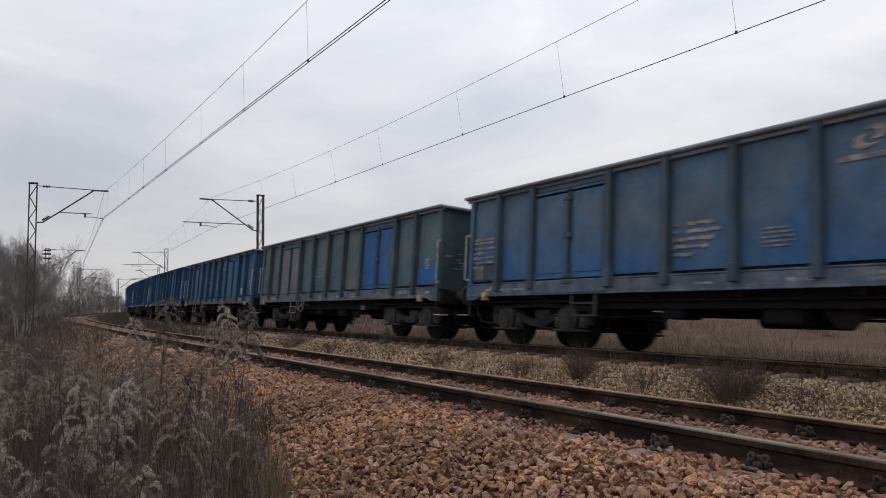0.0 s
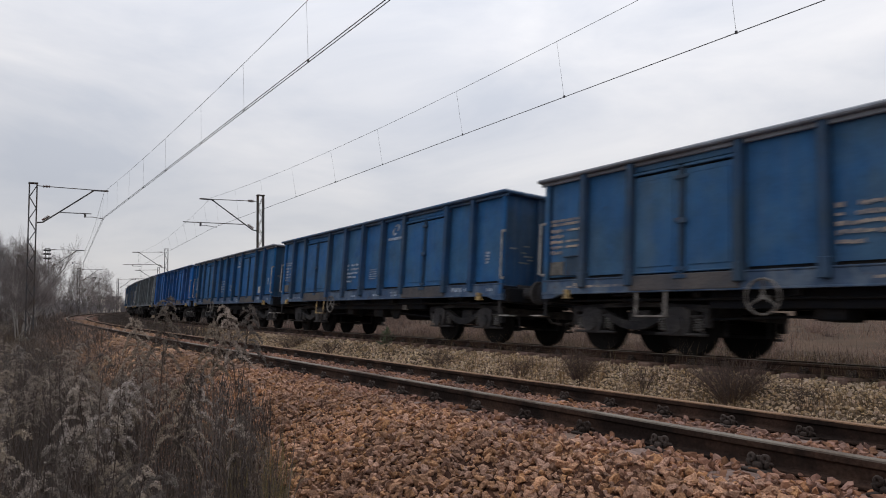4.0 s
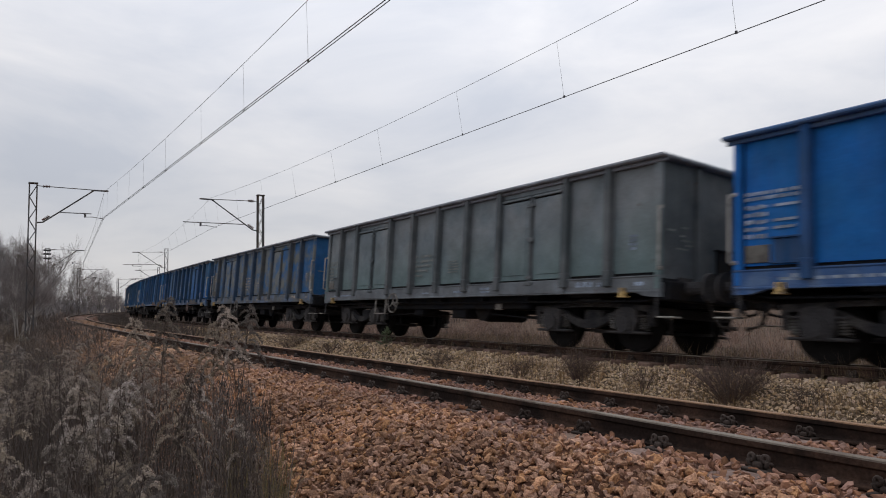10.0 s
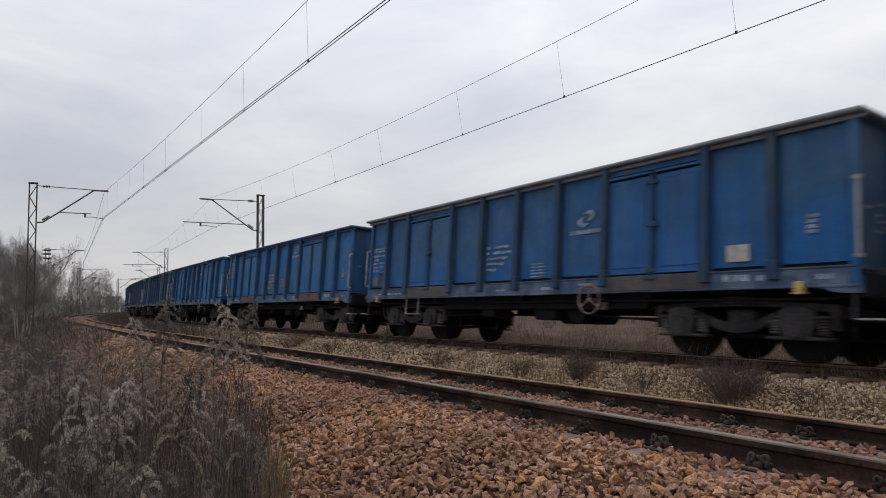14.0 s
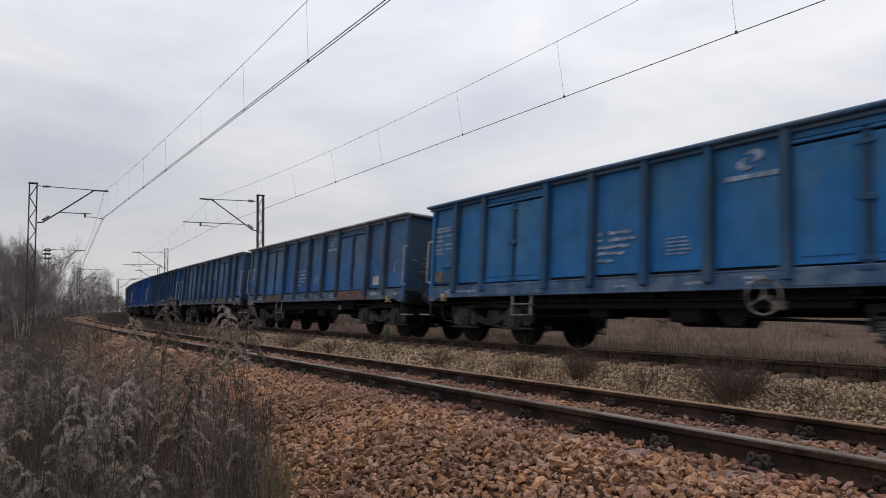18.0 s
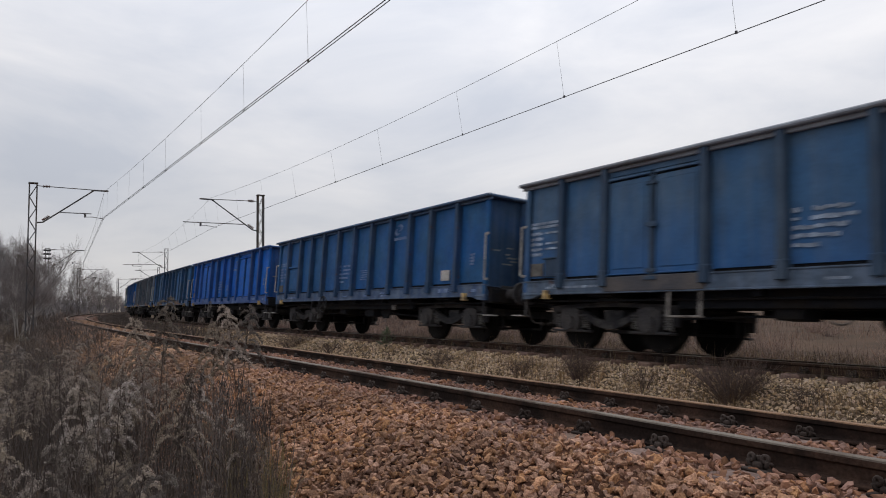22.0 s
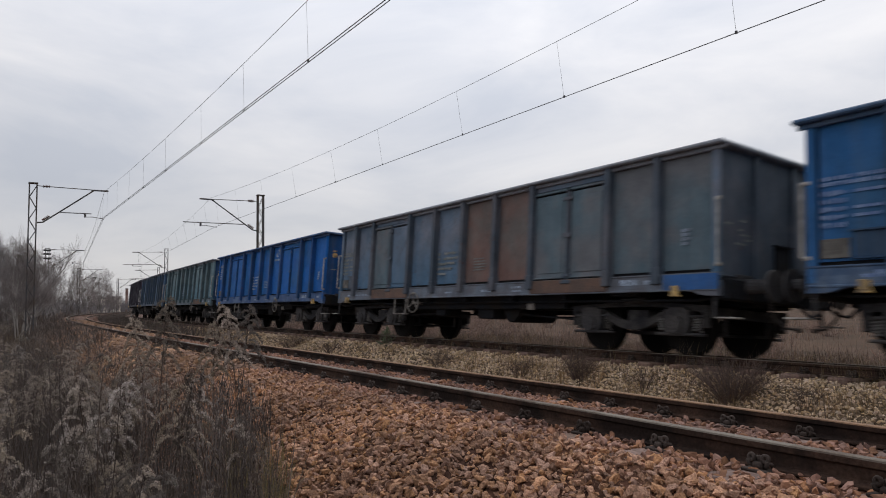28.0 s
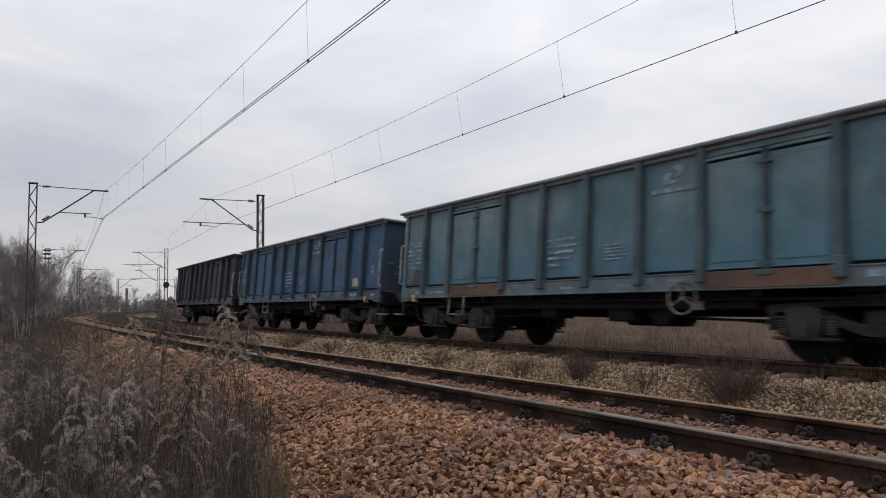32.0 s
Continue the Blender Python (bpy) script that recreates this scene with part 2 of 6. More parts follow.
def ground_z(x, y):
    s, lat = line_place(x, y)
    far = np.clip((np.hypot(np.atleast_1d(x), np.atleast_1d(y)) - 60) / 300, 0, 1)
    z = GROUND_Z + profile(np.clip(s, -300, 260)) * (1 - far) - 0.9 * far
    bump = np.array([noise.noise(Vector((a * 0.35, b * 0.35, 0))) * 0.05 + noise.noise(Vector((a * 0.06, b * 0.06, 3))) * 0.12 for a, b in zip(np.atleast_1d(x), np.atleast_1d(y))])
    inside = np.clip((np.abs(lat - D_GAP / 2) - 5.2) / 3, 0, 1)
    return z + bump * inside - 0.02


def make_ground():
    radii = np.concatenate([np.arange(0.0, 30, 0.75), np.geomspace(30, 3500, 70)])
    n = 160
    ang = np.arange(n) * math.tau / n
    xs = np.concatenate([[0], np.outer(radii[1:], np.cos(ang)).ravel()])
    ys = np.concatenate([[0], np.outer(radii[1:], np.sin(ang)).ravel()])
    zs = ground_z(xs, ys)
    faces = [(0, 1 + k, 1 + (k + 1) % n) for k in range(n)]
    for i in range(len(radii) - 2):
        a, b = 1 + i * n, 1 + (i + 1) * n
        faces += [(a + k, b + k, b + (k + 1) % n, a + (k + 1) % n) for k in range(n)]
    g = part("ground", raw("ground", np.stack([xs, ys, zs], -1).tolist(), faces, True), EARTH, None)
    tagged(g, "dry brown earth with trampled dead grass", "ground", kind="structure")


make_ground()


def strip(name, section, s_list, rough=0.0):
    """A mesh drawn along the line: section is a list of (lat, z); closed is not needed, its ends lie in the ground."""
    verts, m = [], len(section)
    for s in s_list:
        for lat, z in section:
            dz = rough * noise.noise(Vector((s * 2.1, lat * 2.1, 7))) if rough else 0
            verts.append(tuple(on_line(s, lat, z + dz)))
    faces = [(i * m + k, i * m + k + 1, (i + 1) * m + k + 1, (i + 1) * m + k) for i in range(len(s_list) - 1) for k in range(m - 1)]
    return raw(name, verts, faces, True)


S_BED = np.concatenate([np.arange(-420, -60, 4.0), np.arange(-60, -25, 1.0), np.arange(-25, 6, 0.3), np.arange(6, 40, 2.0), np.arange(40, 301, 10.0)])
BED1 = [(-3.2, -0.90), (-2.75, -0.70), (-2.35, -0.47), (-1.95, -0.262), (-1.62, -0.130), (-1.35, -0.062), (-1.15, -0.066), (-0.85, -0.077), (-0.6, -0.098), (0, -0.145),
        (0.6, -0.196), (1.0, -0.236), (1.3, -0.29), (1.7, -0.35), (2.1, -0.52), (2.5, -0.74), (2.8, -0.88)]
BED2 = [(D_GAP + a, Z_FAR + z) for a, z in [(-3.0, -0.70), (-2.5, -0.52), (-2.1, -0.36), (-1.7, -0.20), (-1.3, -0.13), (-0.6, -0.14), (0, -0.18), (0.6, -0.24),
                                            (1.3, -0.26), (1.8, -0.32), (2.4, -0.60), (2.9, -0.75)]]
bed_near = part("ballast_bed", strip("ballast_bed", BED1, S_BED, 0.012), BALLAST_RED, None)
tagged(bed_near, "red-brown crushed granite ballast under the empty track, bed darkened as gap shade", "ballast", kind="structure")
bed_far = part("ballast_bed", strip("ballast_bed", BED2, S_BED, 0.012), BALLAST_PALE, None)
tagged(bed_far, "pale limestone ballast under the train's track, bed darkened as gap shade", "ballast", kind="structure")


# ---------------------------------------------------------------- rails, sleepers, fastenings
RAIL_WEB = [(-0.065, -0.136), (0.065, -0.136), (0.065, -0.126), (0.016, -0.112), (0.010, -0.102), (0.010, -0.052), (0.034, -0.040), (0.036, -0.012),
            (-0.036, -0.012), (-0.034, -0.040), (-0.010, -0.052), (-0.010, -0.102), (-0.016, -0.112), (-0.065, -0.126)]
RAIL_HEAD = [(-0.036, -0.0125), (0.036, -0.0125), (0.034, -0.004), (0.026, 0.0), (-0.026, 0.0), (-0.034, -0.004)]
S_RAIL = np.concatenate([np.arange(-420, -60, 3.0), np.arange(-60, 12, 1.0), np.arange(12, 301, 12.0)])


def rail_mesh(name, section, lat, z, tilt):
    verts, m = [], len(section)
    ct, st = math.cos(math.radians(tilt)), math.sin(math.radians(tilt))
    for s in S_RAIL:
        for a, b in section:
            verts.append(tuple(on_line(s, lat + a * ct - b * st, z + a * st + b * ct)))
    faces = [(i * m + k, i * m + (k + 1) % m, (i + 1) * m + (k + 1) % m, (i + 1) * m + k) for i in range(len(S_RAIL) - 1) for k in range(m)]
    return raw(name, verts, faces)


def make_track(axis, z0, cant, tilt, tops, label):
    track = empty("railway_track")
    tagged(track, label, "railway track", kind="structure")
    for side, top in zip((-1, 1), tops):
        lat, z = axis + side * HALF, z0 - side * cant
        r = part("rail", rail_mesh("rail", RAIL_WEB, lat, z, tilt), RAIL_SIDE, track, "rusty steel rail")
        part("rail_head", rail_mesh("rail_head", RAIL_HEAD, lat, z, tilt), top, r, "worn running surface")
    return track


track_near = make_track(0.0, 0.0, CANT1, TILT1, (RAIL_TOP_DULL, RAIL_TOP_RUST), "empty railway track with rusty rails on half-buried sleepers")
track_far = make_track(D_GAP, Z_FAR, CANT2, TILT2, (RAIL_TOP_DULL, RAIL_TOP_DULL), "railway track that carries the goods train")

SLEEPER_S0, SLEEPER_STEP = -2.036 + 0.5923 * 10, 0.5923


def sleeper_mesh():
    b = Build()
    b.box(-0.13, 0.13, -1.25, 1.25, -0.30, -0.143, 0.03)
    return b.mesh("sleeper")


def clip_mesh(side):
    """A base plate, a bolt in a shoulder, and two sprung loops that curl up beside it, next to one rail."""
    b = Build()
    b.box(-0.07, 0.07, 0.05, 0.165, -0.168, -0.152, 0.004)
    b.box(-0.026, 0.026, 0.075, 0.145, -0.155, -0.118, 0.010)
    b.cyl((0, 0.11, -0.12), (0, 0.11, -0.090), 0.016, 6)
    for k in (-1, 1):
        b.ring((k * 0.036, 0.122, -0.102), (0.25 * k, 1, 0.15), 0.0155, 0.0105, 12, 6)
        b.tube([(k * 0.052, 0.13, -0.112), (k * 0.046, 0.128, -0.135), (k * 0.020, 0.10, -0.146)], 0.011, 6)
        b.tube([(k * 0.030, 0.112, -0.120), (k * 0.050, 0.085, -0.130), (k * 0.040, 0.062, -0.143)], 0.010, 6)
    bmesh.ops.translate(b.bm, vec=(0, 0, 0.025), verts=b.bm.verts)
    if side < 0:
        bmesh.ops.scale(b.bm, vec=(1, -1, 1), verts=b.bm.verts)
    return b.mesh("rail_clip", True)


def make_sleepers():
    sl, clips = sleeper_mesh(), {-1: clip_mesh(-1), 1: clip_mesh(1)}
    for axis, z0, tilt, track, n in ((0.0, 0.0, TILT1, track_near, 70), (D_GAP, Z_FAR, TILT2, track_far, 55)):
        for i in range(n):
            s = SLEEPER_S0 - i * SLEEPER_STEP
            m = place(s, axis, z0, random.uniform(-0.8, 0.8), tilt)
            ob = part("sleeper", sl, SLEEPER, track)
            ob.matrix_basis = m
            for side in (-1, 1):
                for k in (-1, 1):
                    c = part("rail_clip", clips[k], CLIP_STEEL, ob)
                    c.matrix_basis = pose(0, side * HALF, 0)
        verts, faces = [], []
        for s in np.concatenate([np.arange(SLEEPER_S0 + SLEEPER_STEP, 30, SLEEPER_STEP), np.arange(SLEEPER_S0 - n * SLEEPER_STEP, -200, -SLEEPER_STEP)]):
            m = place(s, axis, z0, 0, tilt)
            k = len(verts)
            for x in (-0.12, 0.12):
                for y in (-1.3, 1.3):
                    for z in (-0.3, -0.143):
                        verts.append(tuple(m @ Vector((x, y, z))))
            faces += [tuple(k + q for q in f) for f in ((0, 1, 3, 2), (4, 6, 7, 5), (0, 4, 5, 1), (2, 3, 7, 6), (1, 5, 7, 3))]
        rest = part("sleepers_beyond", raw("sleepers_beyond", verts, faces), SLEEPER, track)
        tagged(rest, kind="stuff")


make_sleepers()


# ---------------------------------------------------------------- overhead line
MAST_S = (-157.0, -118.0, -79.5, -38.5, 3.5)


def mast_mesh(h):
    b = Build()
    for y in (-1, 1):
        b.prism([(-0.19, -1.0), (-0.13, -1.0), (-0.13, h), (-0.19, h)], 0.11 * y - 0.03, 0.11 * y + 0.03)
        b.prism([(0.13, -1.0), (0.19, -1.0), (0.19, h), (0.13, h)], 0.11 * y - 0.03, 0.11 * y + 0.03)
    n = 14
    for i in range(n):
        z0, z1 = -0.9 + (h + 0.8) * i / n, -0.9 + (h + 0.8) * (i + 1) / n
        sgn = 1 if i % 2 else -1
        for y in (-0.14, 0.14):
            b.bar((-0.15 * sgn, y, z0), (0.15 * sgn, y, z1), 0.012, 0.03)
    for x in (-0.16, 0.16):
        for i in range(n // 2):
            b.bar((x, -0.11, i * h / 7), (x, 0.11, (i + 0.5) * h / 7), 0.03, 0.012)
    b.box(-0.21, 0.21, -0.16, 0.16, h, h + 0.05)
    return b


def make_mast(s, lat, t, spec):
    """Lattice mast whose bracket reaches over a track; t is +1 when the track lies at greater lat. spec: heights and reaches of the bracket."""
    h, tie_z, foot_z, reg_z, elbow, tip, reg0, reg1, drop, reach = spec
    z0 = Z_FAR if lat > 3 else 0.0
    mast = empty("catenary_mast", place(s, lat, z0))
    tagged(mast, "dark steel lattice mast with a bracket arm holding the overhead line", "catenary mast", group="catenary masts")
    m = part("lattice_column", mast_mesh(h), MAST_STEEL, mast)
    m.matrix_basis = pose(0, 0, 0, 0, 0, 90)
    part("footing", Build().box(-0.35, 0.35, -0.35, 0.35, -1.3, -0.55, 0.03), CONCRETE, mast, "concrete footing")
    a = Build().tube([(0, 0.2 * t, foot_z), (0, 0.45 * t, foot_z + 0.03), (0, elbow * t, tie_z)], 0.036)
    part("bracket_strut", a, MAST_STEEL, mast)
    part("bracket_tip", Build().tube([(0, (elbow - 0.12) * t, tie_z), (0, tip * t, tie_z + 0.01)], 0.045), MAST_STEEL, mast)
    part("top_tie", Build().tube([(0, 0.2 * t, tie_z + 0.06), (0, elbow * t, tie_z + 0.02)], 0.022), MAST_STEEL, mast)
    part("registration_tube", Build().tube([(0, reg0 * t, reg_z), (0, reg1 * t, reg_z)], 0.025), MAST_STEEL, mast)
    part("drop_bracket", Build().box(-0.03, 0.03, drop * t - 0.05, drop * t + 0.05, reg_z - 0.2, reg_z, 0.008), MAST_STEEL, mast)
    part("steady_arm", Build().tube([(0, drop * t, reg_z - 0.18), (0, (drop * 0.6 + reach * 0.4) * t, reg_z - 0.16), (0, reach * t, reg_z - 0.23)], 0.018), MAST_STEEL, mast)
    for y, z, rise in ((0.42, foot_z + 0.12, 0.045), (0.42, tie_z + 0.055, 0.0)):
        ins = Build()
        ins.cyl((0, y * t, z), (0, (y + 0.3) * t, z + rise * 5), 0.03, 8)
        for k in range(5):
            ins.cyl((0, (y + 0.06 * k) * t, z + rise * k), (0, (y + 0.06 * k + 0.025) * t, z + rise * (k + 0.4)), 0.075, 10)
        part("insulator", ins, INSULATOR, mast, "ribbed brown insulator")
    return mast


LAT_L, LAT_R = -2.93, 8.25
SPEC_L = (6.9, 6.75, 5.0, 5.55, 2.65, 3.31, 1.15, 2.55, 2.27, 3.11)
SPEC_R = (7.22, 6.83, 5.2, 5.53, 2.72, 3.36, 0.89, 4.21, 3.3, 2.44)
for s in MAST_S:
    left = make_mast(s, LAT_L, 1, SPEC_L)
    right = make_mast(s, LAT_R, -1, SPEC_R)
    if s == -79.5:
        for z in (6.35, 6.72, 5.9):
            part("sign_plate", Build().box(-0.03, 0.03, -0.34, 0.34, z - 0.09, z + 0.09, 0.01), GRIME_SIGN, left, "dark plate on the mast")
        d = part("round_plate", Build().cyl((0.26, 0, 3.35), (0.3, 0, 3.35), 0.33, 18), GRIME_SIGN, right, "dark round plate on the mast")


def make_wires(contact, messenger, z0, group, sag, drops, twin):
    """Contact wire and messenger from mast to mast: contact and messenger give place across the line and height at each mast."""
    for k in range(len(MAST_S) - 1):
        (a, b), (ma, mb) = ([Vector(on_line(MAST_S[i], lat, z0 + h)) for i, (lat, h) in ((k, w[k]), (k + 1, w[k + 1]))] for w in (contact, messenger))
        cw = empty("overhead_line", Matrix())
        tagged(cw, "contact wire hung by droppers from a messenger wire", "overhead wire", group=group)

        def hung(f):
            p = ma.lerp(mb, f)
            p.z -= 4 * sag * f * (1 - f)
            return p

        part("messenger_wire", Build().tube([hung(i / 24) for i in range(25)], 0.0055, 5), WIRE, cw)
        for o in ((-0.03, 0.03) if twin else (0.0,)):
            side = (b - a).cross(Vector((0, 0, 1))).normalized() * o
            part("contact_wire", Build().tube([a + side, a.lerp(b, 0.5) + side, b + side], 0.0085, 5), WIRE, cw)
        for o in drops:
            f = o / 42.0
            p, q = a.lerp(b, f), hung(f)
            part("dropper", Build().tube([q, p], 0.0026, 4).box(p.x - 0.02, p.x + 0.02, p.y - 0.012, p.y + 0.012, p.z - 0.012, p.z + 0.035), WIRE, cw)


make_wires(((0.2, 5.3), (0.1, 5.3), (0.28, 5.36), (0.171, 5.364), (0.737, 5.193)), ((0.3, 6.65), (0.2, 6.65), (0.4, 6.70), (0.188, 6.728), (0.68, 6.702)), 0.0,
           "overhead lines of the empty track", 0.366, (1.2, 4.4, 7.6, 10.8, 14.7, 19.3, 23.1, 26.9, 30.8, 34.6, 38.4, 41), True)
make_wires(((5.7, 5.3), (5.75, 5.3), (5.77, 5.40), (5.681, 5.295), (5.889, 5.226)), ((5.5, 6.85), (5.5, 6.85), (5.45, 6.86), (5.483, 6.925), (5.749, 6.951)), Z_FAR,
           "overhead lines of the train's track", 0.578, (0.9, 4.6, 8.5, 12.4, 16.25, 19.8, 24.2, 28.0, 32.06, 36.0, 39.9), False)
# ---------------------------------------------------------------- the goods train
def paint(name, seed, base, second, amount=0.4, dust=0.3, rust=0.15, patch=0.8, hard=0.16, rough=0.62, low=None):
    """Worn wagon paint: two coats in patches, streaks of dust that run down, specks of rust."""
    mt = bpy.data.materials.new(name)
    mt.use_nodes = True
    n, l = mt.node_tree.nodes, mt.node_tree.links
    bs = n["Principled BSDF"]
    bs.inputs["Specular IOR Level"].default_value = 0.22
    co, mp, ms = n.new("ShaderNodeTexCoord"), n.new("ShaderNodeMapping"), n.new("ShaderNodeMapping")
    l.new(co.outputs["Object"], mp.inputs["Vector"])
    l.new(co.outputs["Object"], ms.inputs["Vector"])
    mp.inputs["Location"].default_value = ms.inputs["Location"].default_value = (seed * 17.3, seed * 5.1, seed * 9.7)
    ms.inputs["Scale"].default_value = (5.0, 5.0, 0.35)

    def tex(src, scale, detail, rgh=0.6):
        t = n.new("ShaderNodeTexNoise")
        t.inputs["Scale"].default_value, t.inputs["Detail"].default_value, t.inputs["Roughness"].default_value = scale, detail, rgh
        l.new(src.outputs["Vector"], t.inputs["Vector"])
        return t

    def step(src, lo, hi, top=1.0):
        r = n.new("ShaderNodeMapRange")
        r.inputs["From Min"].default_value, r.inputs["From Max"].default_value, r.inputs["To Max"].default_value = lo, hi, top
        l.new(src.outputs["Fac"], r.inputs["Value"])
        return r

    def mixed(fac, a, colour):
        m = n.new("ShaderNodeMix")
        m.data_type = "RGBA"
        l.new(fac.outputs["Result"], m.inputs["Factor"])
        if isinstance(a, tuple):
            m.inputs["A"].default_value = (*a, 1)
        else:
            l.new(a.outputs["Result"], m.inputs["A"])
        m.inputs["B"].default_value = (*colour, 1)
        return m

    wide, fine, run, spot = tex(mp, patch, 5), tex(mp, 30, 4), tex(ms, 1.3, 4), tex(mp, 4.5, 8, 0.75)
    c = mixed(step(wide, 0.66 - amount * 0.4 - hard / 2, 0.66 - amount * 0.4 + hard / 2), base, second)
    if low:
        sep, add = n.new("ShaderNodeSeparateXYZ"), n.new("ShaderNodeMath")
        l.new(co.outputs["Object"], sep.inputs["Vector"])
        add.operation = "MULTIPLY_ADD"
        add.inputs[1].default_value = 1.6
        l.new(wide.outputs["Fac"], add.inputs[0])
        l.new(sep.outputs["Z"], add.inputs[2])
        lw = n.new("ShaderNodeMapRange")
        lw.inputs["From Min"].default_value, lw.inputs["From Max"].default_value = 3.1, 2.1
        lw.inputs["To Max"].default_value = 0.8
        l.new(add.outputs["Value"], lw.inputs["Value"])
        c = mixed(lw, c, low)
    c = mixed(step(run, 0.45, 0.75, dust), c, (0.17, 0.18, 0.195))
    c = mixed(step(spot, 0.66 - rust * 0.2, 0.72, min(1.0, rust * 4)), c, (0.10, 0.05, 0.035))
    cloud = n.new("ShaderNodeMix")
    cloud.data_type = "FLOAT"
    cloud.inputs["Factor"].default_value = 0.35
    soft = tex(mp, 1.9, 4)
    l.new(soft.outputs["Fac"], cloud.inputs["A"])
    l.new(fine.outputs["Fac"], cloud.inputs["B"])
    v = n.new("ShaderNodeMapRange")
    v.inputs["From Min"].default_value, v.inputs["From Max"].default_value = 0.32, 0.68
    l.new(cloud.outputs["Result"], v.inputs["Value"])
    v.inputs["To Min"].default_value, v.inputs["To Max"].default_value = 0.72, 1.28
    sc = n.new("ShaderNodeVectorMath")
    sc.operation = "SCALE"
    l.new(c.outputs["Result"], sc.inputs[0])
    l.new(v.outputs["Result"], sc.inputs["Scale"])
    l.new(sc.outputs["Vector"], bs.inputs["Base Color"])
    r = step(spot, 0.3, 0.7)
    r.inputs["To Min"].default_value, r.inputs["To Max"].default_value = rough - 0.1, rough + 0.2
    l.new(r.outputs["Result"], bs.inputs["Roughness"])
    bp = n.new("ShaderNodeBump")
    bp.inputs["Strength"].default_value, bp.inputs["Distance"].default_value = 0.25, 0.03
    l.new(wide.outputs["Fac"], bp.inputs["Height"])
    l.new(bp.outputs["Normal"], bs.inputs["Normal"])
    return mt


# soot colour taken near black: it holds the shade under the wagons too
SHADED_GRIME = material("shaded_sooty_underframe", (0.010, 0.0115, 0.0155), 0.92, scale=5, vary=0.4, second=(0.015, 0.013, 0.012), amount=0.4, patch=2, bump=0.3, spec=0.2)
BOGIE = material("dusty_bogie_steel", (0.043, 0.042, 0.046), 0.9, scale=6, vary=0.4, second=(0.062, 0.058, 0.058), amount=0.4, patch=2.5, bump=0.4)
FRAME = material("sooty_bogie_frame", (0.024, 0.0245, 0.028), 0.92, scale=6, vary=0.4, second=(0.055, 0.052, 0.052), amount=0.4, patch=2.5, bump=0.4, spec=0.25)
SPRING = material("dusty_spring", (0.14, 0.136, 0.134), 0.85, scale=12, vary=0.3, second=(0.06, 0.056, 0.053), bump=0.1)
# wheel colour also includes the under-train shade
TYRE = material("shaded_wheel_steel", (0.009, 0.008, 0.008), 0.9, 0.0, scale=8, vary=0.3, bump=0.2, spec=0.2)
SILL = material("dusty_sill", (0.10, 0.092, 0.092), 0.85, scale=6, vary=0.3, second=(0.065, 0.066, 0.078), amount=0.45, patch=1.4, bump=0.3)
MARK = material("faded_white_lettering", (0.35, 0.44, 0.58), 0.8, scale=20, vary=0.3, second=(0.18, 0.22, 0.28), amount=0.55, patch=7, bump=0)
MARK_TAN = material("faded_tan_lettering", (0.44, 0.37, 0.30), 0.8, scale=20, vary=0.3, second=(0.18, 0.18, 0.20), amount=0.55, patch=7, bump=0)
BOARD = material("white_label_board", (0.47, 0.46, 0.44), 0.75, scale=12, vary=0.2, second=(0.32, 0.30, 0.28), amount=0.45, patch=5, bump=0)
CARD = material("dusty_card", (0.15, 0.145, 0.135), 0.9, scale=12, vary=0.2, second=(0.09, 0.085, 0.08), amount=0.45, patch=6, bump=0)
GALVANISED = material("pale_galvanised_steel", (0.40, 0.39, 0.37), 0.6, 0.1, scale=12, vary=0.2, second=(0.24, 0.23, 0.22), amount=0.4, patch=5, bump=0.1)
HOSE = material("dusty_hose", (0.05, 0.042, 0.038), 0.9, scale=12, vary=0.2, bump=0.1)
MARK_BLUE = material("pale_blue_lettering", (0.20, 0.28, 0.45), 0.85, scale=20, vary=0.3, second=(0.10, 0.16, 0.32), amount=0.55, patch=7, bump=0)
MARK_FAINT = material("worn_lettering", (0.24, 0.25, 0.25), 0.85, scale=20, vary=0.3, second=(0.15, 0.17, 0.17), amount=0.6, patch=7, bump=0)
YELLOW = material("yellow_paint", (0.60, 0.42, 0.17), 0.7, scale=12, vary=0.2, second=(0.2, 0.15, 0.09), amount=0.5, patch=8, bump=0.1)
PALE_STEEL = material("pale_painted_steel", (0.23, 0.215, 0.20), 0.8, scale=12, vary=0.25, second=(0.10, 0.09, 0.083), amount=0.45, patch=5, bump=0.1)
RED_PAINT = material("faded_red_paint", (0.28, 0.20, 0.185), 0.75, scale=12, vary=0.2, second=(0.12, 0.09, 0.082), amount=0.4, patch=6, bump=0.1)
RUST_SILL = material("rusty_brown_steel", (0.15, 0.09, 0.068), 0.85, scale=8, vary=0.3, second=(0.10, 0.07, 0.06), amount=0.5, patch=2, bump=0.3)

BL, EB, TOP = 6.458, 6.385, 3.111     # half length of the rim and of the body below it, and height
DOORS = ((-4.27, -2.32), (2.32, 4.27))
RIBS_DOOR = (-5.32, -4.27, -2.32, -1.16, 0.0, 1.16, 2.32, 4.27, 5.30)
RIBS_PLAIN = (-5.26, -4.16, -3.16, -2.18, -1.08, 0.0, 1.08, 2.18, 3.16, 4.14, 5.26)
SHAPES = {}


def shape(key, make):
    if key not in SHAPES:
        b = make()
        SHAPES[key] = b.mesh(key.split("/")[0])
    return SHAPES[key]


